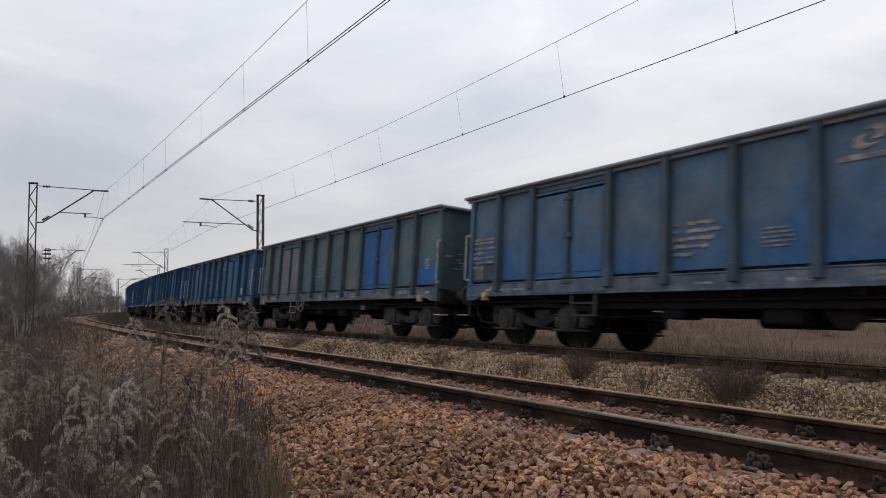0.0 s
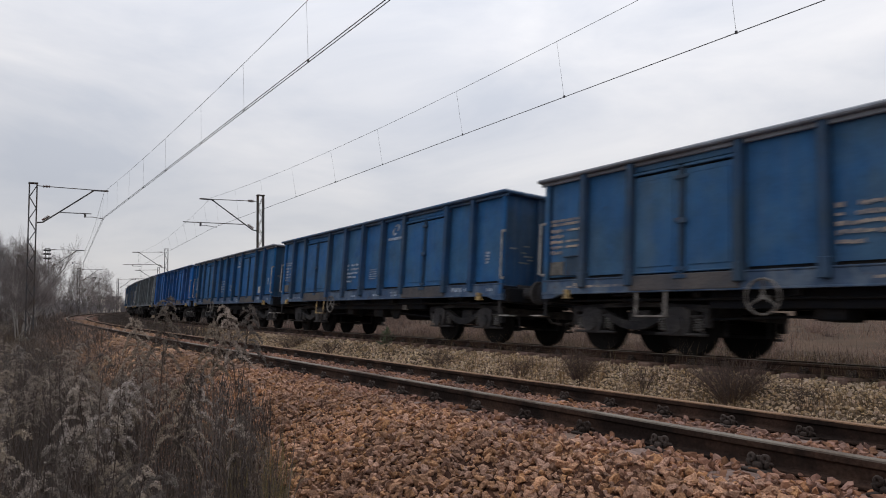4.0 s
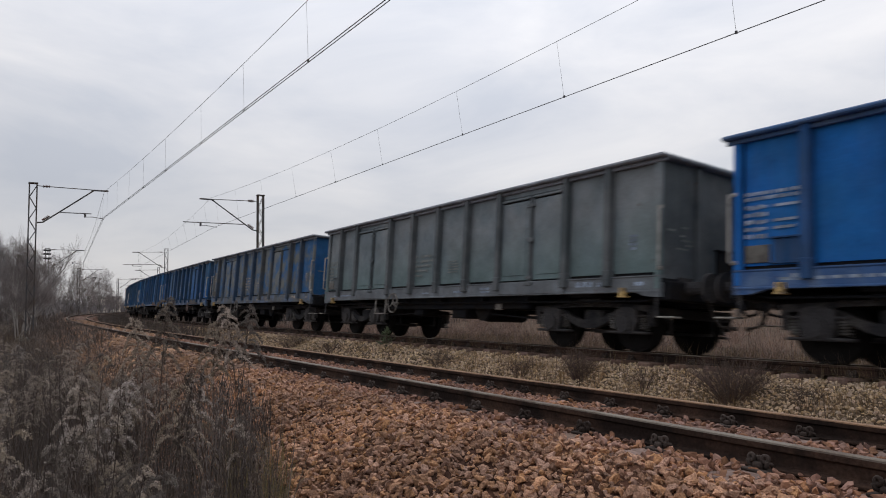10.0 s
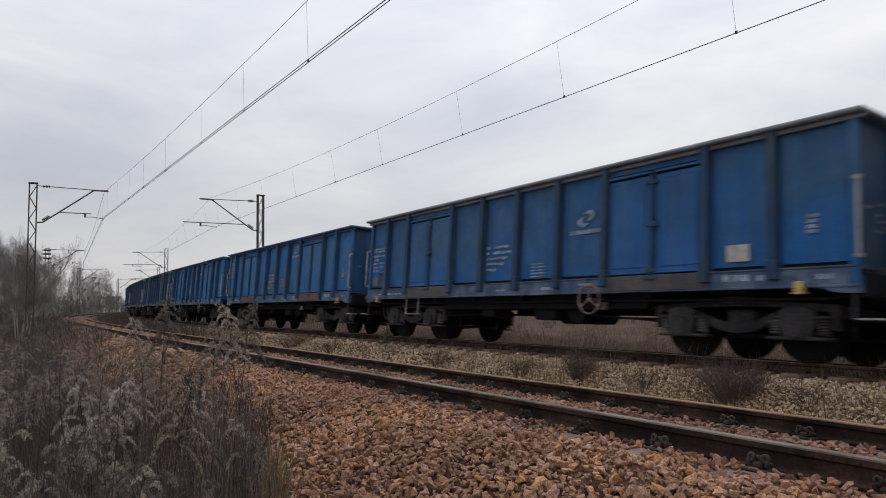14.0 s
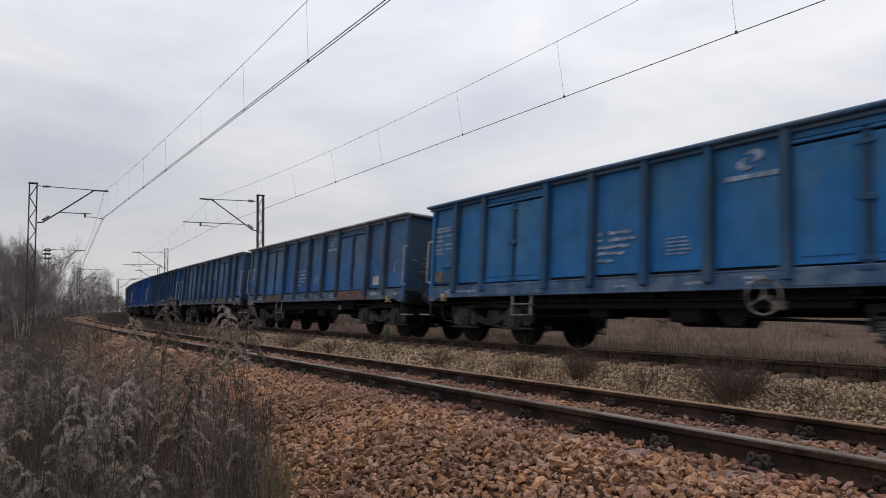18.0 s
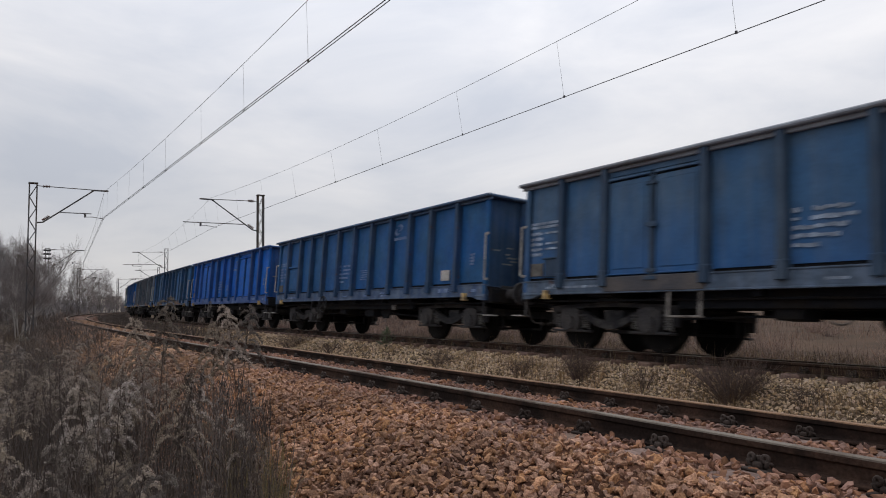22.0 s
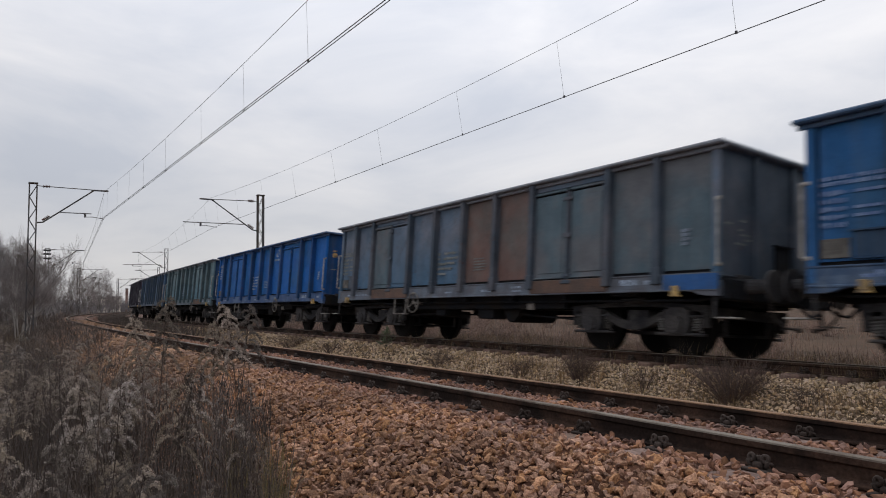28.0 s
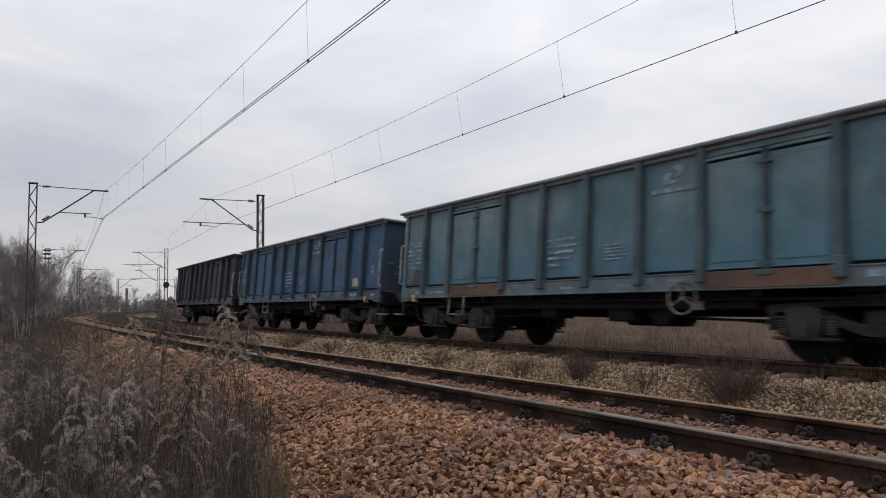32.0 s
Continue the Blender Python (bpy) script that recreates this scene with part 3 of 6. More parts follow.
def side_panel(x0, x1, sd):
    """A plate pressed slightly outward in its middle, between two ribs."""
    b = Build()
    n, y_in, y_out = 6, 1.36, 1.375
    cols = [x0 + (x1 - x0) * i / n for i in range(n + 1)]
    rows = [1.262, 1.30, 1.5, 2.1, 2.7, 2.98, 3.045]
    grid = []
    for z in rows:
        grid.append([])
        for x in cols:
            bulge = 0.018 * math.sin(math.pi * (x - x0) / (x1 - x0)) * math.sin(math.pi * (z - 1.262) / 1.783)
            dent = 0.008 * noise.noise(Vector((x * 2.3, z * 2.3, sd)))
            grid[-1].append(b.bm.verts.new((x, sd * (y_out + bulge + dent), z)))
    back = [[b.bm.verts.new((x, sd * y_in, z)) for x in (x0, x1)] for z in (1.262, 3.045)]
    for i in range(len(rows) - 1):
        for k in range(n):
            b.bm.faces.new((grid[i][k], grid[i][k + 1], grid[i + 1][k + 1], grid[i + 1][k]))
    b.bm.faces.new((back[0][0], back[0][1], back[1][1], back[1][0]))
    return b


def rib(x, sd, w=0.062):
    """Hat-shaped post, broader at its foot."""
    b = Build()
    for z0, z1, ww, y1 in ((1.05, 1.32, w * 1.2, 1.53), (1.30, 3.06, w, 1.52)):
        b.box(x - ww, x + ww, min(sd * 1.36, sd * y1), max(sd * 1.36, sd * y1), z0, z1, 0.012)
    return b


def door_leaf(x0, x1, sd):
    b = Build()
    y = lambda a, c: (min(sd * a, sd * c), max(sd * a, sd * c))
    b.box(x0, x1, *y(1.375, 1.425), 1.25, 2.80, 0.008)
    b.box(x0 + 0.08, x1 - 0.08, *y(1.42, 1.436), 1.33, 2.72, 0.012)
    b.box(x0 - 0.02, x1 + 0.02, *y(1.39, 1.452), 2.83, 2.875, 0.006)
    b.box(x0 - 0.01, x1 + 0.01, *y(1.39, 1.455), 1.232, 1.255, 0.006)
    return b


def door_lock(x, sd):
    b = Build()
    y = lambda a, c: (min(sd * a, sd * c), max(sd * a, sd * c))
    b.cyl((x, sd * 1.462, 1.16), (x, sd * 1.462, 2.84), 0.018, 8)
    b.box(x - 0.045, x + 0.045, *y(1.40, 1.45), 1.2, 2.82, 0.006)
    for z in (1.28, 2.02, 2.68):
        b.box(x - 0.10, x + 0.10, *y(1.43, 1.475), z - 0.03, z + 0.03, 0.008)
    b.box(x - 0.04, x + 0.12, *y(1.47, 1.50), 1.96, 2.0, 0.006)
    b.box(x - 0.12, x + 0.12, *y(1.44, 1.49), 1.13, 1.19, 0.008)
    return b


def top_rim():
    b = Build()
    for sd in (-1, 1):
        b.box(-BL - 0.03, BL + 0.03, min(sd * 1.37, sd * 1.557), max(sd * 1.37, sd * 1.557), 3.047, TOP, 0.02)
        b.box(-BL, BL, min(sd * 1.40, sd * 1.455), max(sd * 1.40, sd * 1.455), 2.99, 3.05, 0.008)
    for e in (-1, 1):
        b.box(*sorted((e * (EB - 0.11), e * (BL + 0.03))), -1.37, 1.37, 3.047, TOP, 0.02)
    return b


def end_wall(e):
    return Build().box(*sorted((e * (EB - 0.09), e * (EB - 0.06))), -1.37, 1.37, 1.17, 3.05, 0.006)


def corner_post(e, sd):
    return Build().box(*sorted((e * (EB - 0.14), e * (EB - 0.02))), *sorted((sd * 1.36, sd * 1.445)), 0.98, 3.05, 0.02)


def sill(sd):
    """Pressed lower sill: one outline drawn along the wagon."""
    b = Build()
    outline = [(1.34, 0.945), (1.455, 0.945), (1.455, 0.965), (1.44, 0.975), (1.44, 1.175), (1.455, 1.19), (1.455, 1.208), (1.34, 1.208)]
    ends = [[b.bm.verts.new((x, sd * y, z)) for y, z in outline] for x in (-EB + 0.02, EB - 0.02)]
    b.bm.faces.new(ends[0])
    b.bm.faces.new(ends[1][::-1])
    for i in range(8):
        b.bm.faces.new((ends[0][i], ends[0][(i + 1) % 8], ends[1][(i + 1) % 8], ends[1][i]))
    return b


def underframe():
    b = Build()
    b.box(-BL + 0.05, BL - 0.05, -1.40, 1.40, 1.09, 1.16)
    for y in (-0.32, 0.32):
        b.box(-BL + 0.1, BL - 0.1, y - 0.09, y + 0.09, 0.76, 1.09, 0.015)
    for x in (-4.5, 4.5):
        b.box(x - 0.30, x + 0.30, -1.30, 1.30, 0.90, 1.09, 0.02)
        b.cyl((x, 0, 0.66), (x, 0, 0.92), 0.26, 14)
    for y in (-1.12, 1.12):
        b.box(-3.0, 3.0, y - 0.05, y + 0.05, 0.70, 1.09, 0.01)
    for x in (-3.1, -1.6, 0.0, 1.6, 3.1):
        b.prism([(x - 0.06, 1.09), (x + 0.06, 1.09), (x + 0.06, 0.86), (x - 0.06, 0.86)], -1.34, 1.34)
    for x in (-BL + 0.1, BL - 0.1):
        b.box(x - 0.12, x + 0.12, -1.36, 1.36, 0.82, 1.12, 0.02)
    return b


GEAR = {
    "air_tank": lambda: Build().cyl((-0.9, 0.75, 0.70), (0.5, 0.75, 0.70), 0.21, 14).box(-0.7, -0.6, 0.65, 0.85, 0.8, 1.0).box(0.2, 0.3, 0.65, 0.85, 0.8, 1.0),
    "brake_cylinder": lambda: Build().cyl((0.75, -0.55, 0.78), (1.35, -0.55, 0.78), 0.18, 14).box(0.95, 1.15, -0.65, -0.45, 0.85, 1.1),
    "valve_box": lambda: Build().box(0.2, 0.75, -1.1, -0.72, 0.50, 1.0, 0.02),
    "equipment_box": lambda: Build().box(-1.5, -1.1, -1.1, -0.6, 0.55, 1.0, 0.02),
    "lever_plate": lambda: Build().prism([(0.85, 0.98), (1.75, 0.98), (1.5, 0.62), (1.35, 0.46), (1.15, 0.46), (1.0, 0.62)], -1.0, -0.93),
    "brake_rod": lambda: Build().cyl((-3.4, -0.2, 0.65), (3.4, -0.2, 0.57), 0.02, 6),
    "air_pipe": lambda: Build().tube([(-6.4, -1.08, 0.90), (-5.9, -1.24, 0.84), (5.9, -1.24, 0.82), (6.4, -1.08, 0.90)], 0.02, 6),
    "pull_rod": lambda: Build().bar((-3.2, -0.9, 0.55), (-1.45, -0.9, 0.62), 0.05, 0.03),
    "push_rod": lambda: Build().bar((1.3, -0.96, 0.62), (3.3, -0.9, 0.5), 0.05, 0.03),
    "white_valve": lambda: Build().box(1.95, 2.15, -1.2, -1.12, 0.68, 0.82, 0.01),
}


def bogie_frame():
    """Side bars that sag in a belly between the axles, a bolster across, end beams and brake beams."""
    b = Build()
    for sd in (-1, 1):
        y0, y1 = sorted((sd * 0.95, sd * 1.05))
        b.prism([(-1.42, 0.60), (-1.42, 0.76), (-0.60, 0.80), (0.0, 0.815), (0.60, 0.80), (1.42, 0.76), (1.42, 0.60), (1.30, 0.66), (0.60, 0.73), (0.0, 0.745), (-0.60, 0.73), (-1.30, 0.66)], y0, y1)
        top = [(x / 10, 0.50 + 0.18 * (x / 6.2) ** 2) for x in range(-6, 7)]
        b.prism(top + [(x, z - 0.10 - 0.04 * (1 - (x / 0.62) ** 2)) for x, z in reversed(top)], *sorted((sd * 0.93, sd * 1.07)))
        b.box(-0.62, 0.62, *sorted((sd * 1.03, sd * 1.085)), 0.785, 0.81, 0.006)
        b.box(-0.26, 0.26, *sorted((sd * 0.86, sd * 1.10)), 0.80, 0.89, 0.02)
        for x in (-1.36, 1.36):
            b.box(x - 0.05, x + 0.05, y0, y1, 0.42, 0.66, 0.01)
    b.box(-0.22, 0.22, -0.95, 0.95, 0.48, 0.70, 0.03)
    for x in (-1.38, 1.38):
        b.box(x - 0.04, x + 0.04, -1.0, 1.0, 0.58, 0.74, 0.01)
    for y in (-0.55, 0.55):
        b.bar((-1.38, y, 0.34), (1.38, y, 0.34), 0.05, 0.05)
        for x in (-1.37, 1.37):
            b.box(x - 0.02, x + 0.02, y - 0.02, y + 0.02, 0.33, 0.60)
    return b


def axle_box(sd):
    """Tapered housing over the bearing, with a round cover and the spring seats on both sides."""
    b = Build()
    b.prism([(-0.16, -0.14), (0.16, -0.14), (0.23, 0.02), (0.23, 0.22), (0.12, 0.27), (-0.12, 0.27), (-0.23, 0.22), (-0.23, 0.02)], *sorted((sd * 0.90, sd * 1.12)))
    b.cyl((0, sd * 1.10, 0), (0, sd * 1.17, 0), 0.13, 16)
    b.cyl((0, sd * 1.16, 0), (0, sd * 1.185, 0), 0.07, 12)
    b.box(-0.42, 0.42, *sorted((sd * 0.93, sd * 1.11)), -0.17, -0.125, 0.015)
    b.box(-0.40, 0.40, *sorted((sd * 0.95, sd * 1.09)), 0.115, 0.15, 0.01)
    return b


def spring(x, sd):
    b = Build()
    b.tube([(x + 0.062 * math.cos(k * 0.7), sd * 1.02 + 0.062 * math.sin(k * 0.7), -0.10 + k * 0.0042) for k in range(52)], 0.016, 5)
    return b


def wheelset():
    b = Build()
    b.cyl((0, -1.0, 0), (0, 1.0, 0), 0.075, 10)
    for sd in (-1, 1):
        b.cyl((0, sd * 0.685, 0), (0, sd * 0.72, 0), 0.487, 28)
        b.cyl((0, sd * 0.70, 0), (0, sd * 0.82, 0), 0.46, 28)
        b.cyl((0, sd * 0.80, 0), (0, sd * 0.835, 0), 0.43, 28, 0.41)
        b.cyl((0, sd * 0.82, 0), (0, sd * 0.88, 0), 0.15, 14)
        for k in range(4):
            a = k * math.pi / 2
            b.cyl((0.27 * math.cos(a), sd * 0.83, 0.27 * math.sin(a)), (0.27 * math.cos(a), sd * 0.845, 0.27 * math.sin(a)), 0.05, 8)
    return b


def buffer(e, sd):
    b = Build()
    x = e * EB
    b.box(*sorted((x, x + e * 0.03)), sd * 0.875 - 0.19, sd * 0.875 + 0.19, 0.86, 1.20, 0.01)
    b.cyl((x, sd * 0.875, 1.03), (x + e * 0.30, sd * 0.875, 1.03), 0.115, 12, 0.10)
    b.cyl((x + e * 0.28, sd * 0.875, 1.03), (x + e * 0.46, sd * 0.875, 1.03), 0.085, 12)
    b.cyl((x + e * 0.455, sd * 0.875, 1.03), (x + e * 0.50, sd * 0.875, 1.03), 0.235, 20, 0.22)
    return b


def coupling(e):
    b = Build()
    x = e * BL
    b.bar((x - e * 0.1, 0, 1.0), (x + e * 0.28, 0, 1.0), 0.06, 0.11)
    b.tube([(x + e * 0.28, 0, 1.03), (x + e * 0.36, 0, 1.05), (x + e * 0.38, 0, 0.97), (x + e * 0.30, 0, 0.93)], 0.035, 6)
    b.tube([(x + e * 0.30, -0.06, 0.98), (x + e * 0.40, -0.06, 0.75), (x + e * 0.40, 0.06, 0.75), (x + e * 0.30, 0.06, 0.98)], 0.02, 6)
    b.tube([(x, 0.3, 0.9), (x + e * 0.25, 0.3, 0.66), (x + e * 0.42, 0.28, 0.70), (x + e * 0.5, 0.2, 0.80)], 0.025, 6)
    return b


def corner_handle(e, sd):
    x, b = e * (EB - 0.03), Build()
    b.tube([(x, sd * 1.42, 1.31), (x + e * 0.03, sd * 1.50, 1.31), (x + e * 0.03, sd * 1.50, 2.27), (x, sd * 1.42, 2.27)], 0.021, 6)
    for z in (1.31, 2.27):
        b.box(x - 0.05, x + 0.05, *sorted((sd * 1.42, sd * 1.455)), z - 0.025, z + 0.025, 0.006)
    return b


def corner_gusset(e, sd):
    """The sill reaches lower at its ends, with a curved step."""
    b = Build()
    b.prism([(e * x, z) for x, z in ((5.80, 0.947), (5.95, 0.925), (6.06, 0.885), (6.20, 0.87), (EB - 0.025, 0.87), (EB - 0.025, 0.947))], *sorted((sd * 1.35, sd * 1.44)))
    return b


def brake_hose(e):
    """Air hoses that hang in a loop towards the next wagon."""
    b, x = Build(), e * (EB + 0.02)
    for y, low, reach in ((-0.36, 0.44, 0.50),):
        b.tube([(x - e * 0.05, y, 0.93), (x + e * 0.05, y, 0.86), (x + e * 0.14, y, low + 0.18), (x + e * 0.27, y, low + 0.03), (x + e * reach, y * 0.8, low)], 0.021, 6)
        b.cyl((x + e * (reach - 0.07), y * 0.84, low + 0.005), (x + e * reach, y * 0.8, low), 0.034, 8)
    return b


def end_step(e, sd):
    x = e * (BL - 0.06)
    return Build().box(*sorted((x + e * 0.24, x - e * 0.06)), *sorted((sd * 1.28, sd * 1.48)), 0.545, 0.567, 0.004)


def step_bracket(e, sd):
    x = e * (EB - 0.10)
    return Build().bar((x, sd * 1.40, 0.96), (x, sd * 1.42, 0.555), 0.05, 0.02).bar((x, sd * 1.30, 0.56), (x, sd * 1.44, 0.56), 0.03, 0.02)


def side_step(x, sd, rungs):
    b = Build()
    for k in (0.0, 0.56):
        b.bar((x + k, sd * 1.42, 1.0), (x + k, sd * 1.44, 0.56), 0.05, 0.018)
    for z in (0.57, 0.78)[:rungs]:
        b.box(x - 0.02, x + 0.58, *sorted((sd * 1.36, sd * 1.46)), z - 0.014, z + 0.014, 0.004)
    return b


def brake_wheel(x, sd):
    b = Build()
    b.ring((x, sd * 1.47, 0.84), (0, 1, 0), 0.24, 0.016, 24, 6)
    for k in range(3):
        a = math.radians(90 + 120 * k)
        b.bar((x, sd * 1.45, 0.84), (x + 0.24 * math.cos(a), sd * 1.47, 0.84 + 0.24 * math.sin(a)), 0.028, 0.018)
    b.cyl((x, sd * 1.1, 0.84), (x, sd * 1.48, 0.84), 0.03, 8)
    return b


def bars(cx, cz, w, h, rows, sd, seed, y=1.402, fill=0.5):
    """Rows of short bars: faded writing that cannot be read."""
    b, rnd = Build(), random.Random(seed)
    for r in range(rows):
        z = cz + h / 2 - (r + 0.5) * h / rows
        x, end = cx - w / 2, cx + w / 2 - rnd.uniform(0, w * 0.3)
        while x < end:
            ww = rnd.uniform(0.05, 0.14) * w
            b.box(x, min(x + ww, end), *sorted((sd * y, sd * (y + 0.003))), z - h / rows * fill / 2, z + h / rows * fill / 2)
            x += ww + 0.03 * w
    return b


def lettering(sd):
    """Thick faded rows: two short blocks and longer words beside them, then full rows."""
    b, rnd = Build(), random.Random(5)
    y = sorted((sd * 1.403, sd * 1.406))
    for r, spans in enumerate((((0.0, 0.13), (0.33, 0.92)), ((0.0, 0.13), (0.30, 1.0)), ((0.0, 0.86),), ((0.0, 0.74),), ((0.0, 0.42),))):
        z = 1.955 - r * 0.115
        for s0, s1 in spans:
            x = s0
            while x < s1 - 0.02:
                w = min(rnd.uniform(0.06, 0.12), s1 - x)
                b.box(-1.05 + x * 0.8, -1.05 + (x + w) * 0.8, *y, z - rnd.uniform(0.014, 0.036), z + rnd.uniform(0.014, 0.036))
                x += w + 0.012
    return b


def number_block(sd, up):
    """Two long thin rows, then short blocks in two columns; up: how far above the usual height."""
    b, rnd = Build(), random.Random(3)
    y = sorted((sd * 1.402, sd * 1.405))
    for z in (2.30 + up, 2.23 + up):
        for k in range(12):
            b.box(-6.20 + k * 0.066, -6.20 + k * 0.066 + rnd.uniform(0.035, 0.058), *y, z - 0.024, z + 0.024)
    for i in range(5):
        z = 2.11 + up - i * 0.10
        for k in range(5):
            b.box(-6.20 + k * 0.064, -6.20 + k * 0.064 + rnd.uniform(0.03, 0.058), *y, z - rnd.uniform(0.018, 0.036), z + rnd.uniform(0.018, 0.036))
        if i < 4 and rnd.random() < 0.75:
            b.box(-5.80, -5.80 + rnd.uniform(0.2, 0.36), *y, z - 0.018, z + 0.018)
    return b


def sill_lettering(sd):
    """Short worn dashes low on the sill, one or two to a panel, and a longer row by the end."""
    b = bars(-4.9, 1.07, 1.6, 0.08, 1, sd, 11, 1.441)
    y = sorted((sd * 1.441, sd * 1.444))
    for x, w, z, h in ((-5.55, 0.30, 1.11, 0.05), (-0.62, 0.28, 1.055, 0.035), (0.75, 0.35, 1.06, 0.05), (1.72, 0.32, 1.105, 0.04), (1.75, 0.30, 1.035, 0.04),
                       (4.55, 0.42, 1.10, 0.09), (5.05, 0.24, 1.09, 0.07), (5.86, 0.20, 1.08, 0.06)):
        for k in range(3):
            b.box(x + w * k / 3, x + w * (k + 0.82) / 3, *y, z - h / 2, z + h / 2)
    return b


def emblem(sd, x, z):
    b = Build()
    lobe = ((-0.09, 0.085), (0.0, 0.135), (0.11, 0.14), (0.19, 0.085), (0.185, 0.015), (0.12, -0.035), (0.015, -0.045), (0.085, 0.02), (0.075, 0.065), (0.01, 0.085))
    for pts in (lobe, tuple((-px - 0.02, -pz - 0.005) for px, pz in lobe)):
        b.prism([(x + px, z + pz) for px, pz in pts], sd * 1.402, sd * 1.405)
    for k in range(9):
        b.box(x - 0.40 + k * 0.09, x - 0.40 + k * 0.09 + 0.075, *sorted((sd * 1.402, sd * 1.405)), z - 0.27, z - 0.20)
    return b


def end_lettering(e):
    b, rnd = Build(), random.Random(17)
    for i in range(6):
        y, z, w = rnd.uniform(-1.25, -0.75), 1.65 + i * 0.07, rnd.uniform(0.1, 0.3)
        b.box(*sorted((e * (EB - 0.06), e * (EB - 0.056))), y, min(y + w, -0.6), z, z + 0.03)
    return b


def smear(e):
    """Strokes of white paint over an end wall."""
    b, rnd = Build(), random.Random(5)
    for i in range(26):
        y, z = rnd.uniform(-1.3, -0.62), rnd.uniform(1.3, 2.6)
        p = Vector((e * (EB - 0.056), y, z))
        q = p + Vector((0, rnd.uniform(-0.12, 0.2), rnd.uniform(-0.25, 0.25)))
        q.y = max(-1.33, min(-0.58, q.y))
        b.bar(p, q, 0.035, 0.004)
    return b


def hatch(sd, tall=False):
    b = Build()
    if tall:
        b.box(-5.19, -4.24, *sorted((sd * 1.37, sd * 1.425)), 1.30, 2.06, 0.008)
        b.box(-5.15, -4.28, *sorted((sd * 1.42, sd * 1.44)), 1.36, 2.0, 0.01)
        b.box(-5.20, -4.22, *sorted((sd * 1.37, sd * 1.47)), 2.10, 2.15, 0.006)
        return b
    b.box(-5.80, -5.40, *sorted((sd * 1.37, sd * 1.408)), 1.30, 1.61, 0.006)
    b.box(-5.84, -5.38, *sorted((sd * 1.37, sd * 1.44)), 1.61, 1.635, 0.004)
    b.box(-5.84, -5.38, *sorted((sd * 1.37, sd * 1.425)), 1.277, 1.30, 0.004)
    return b


WHEELSETS = []


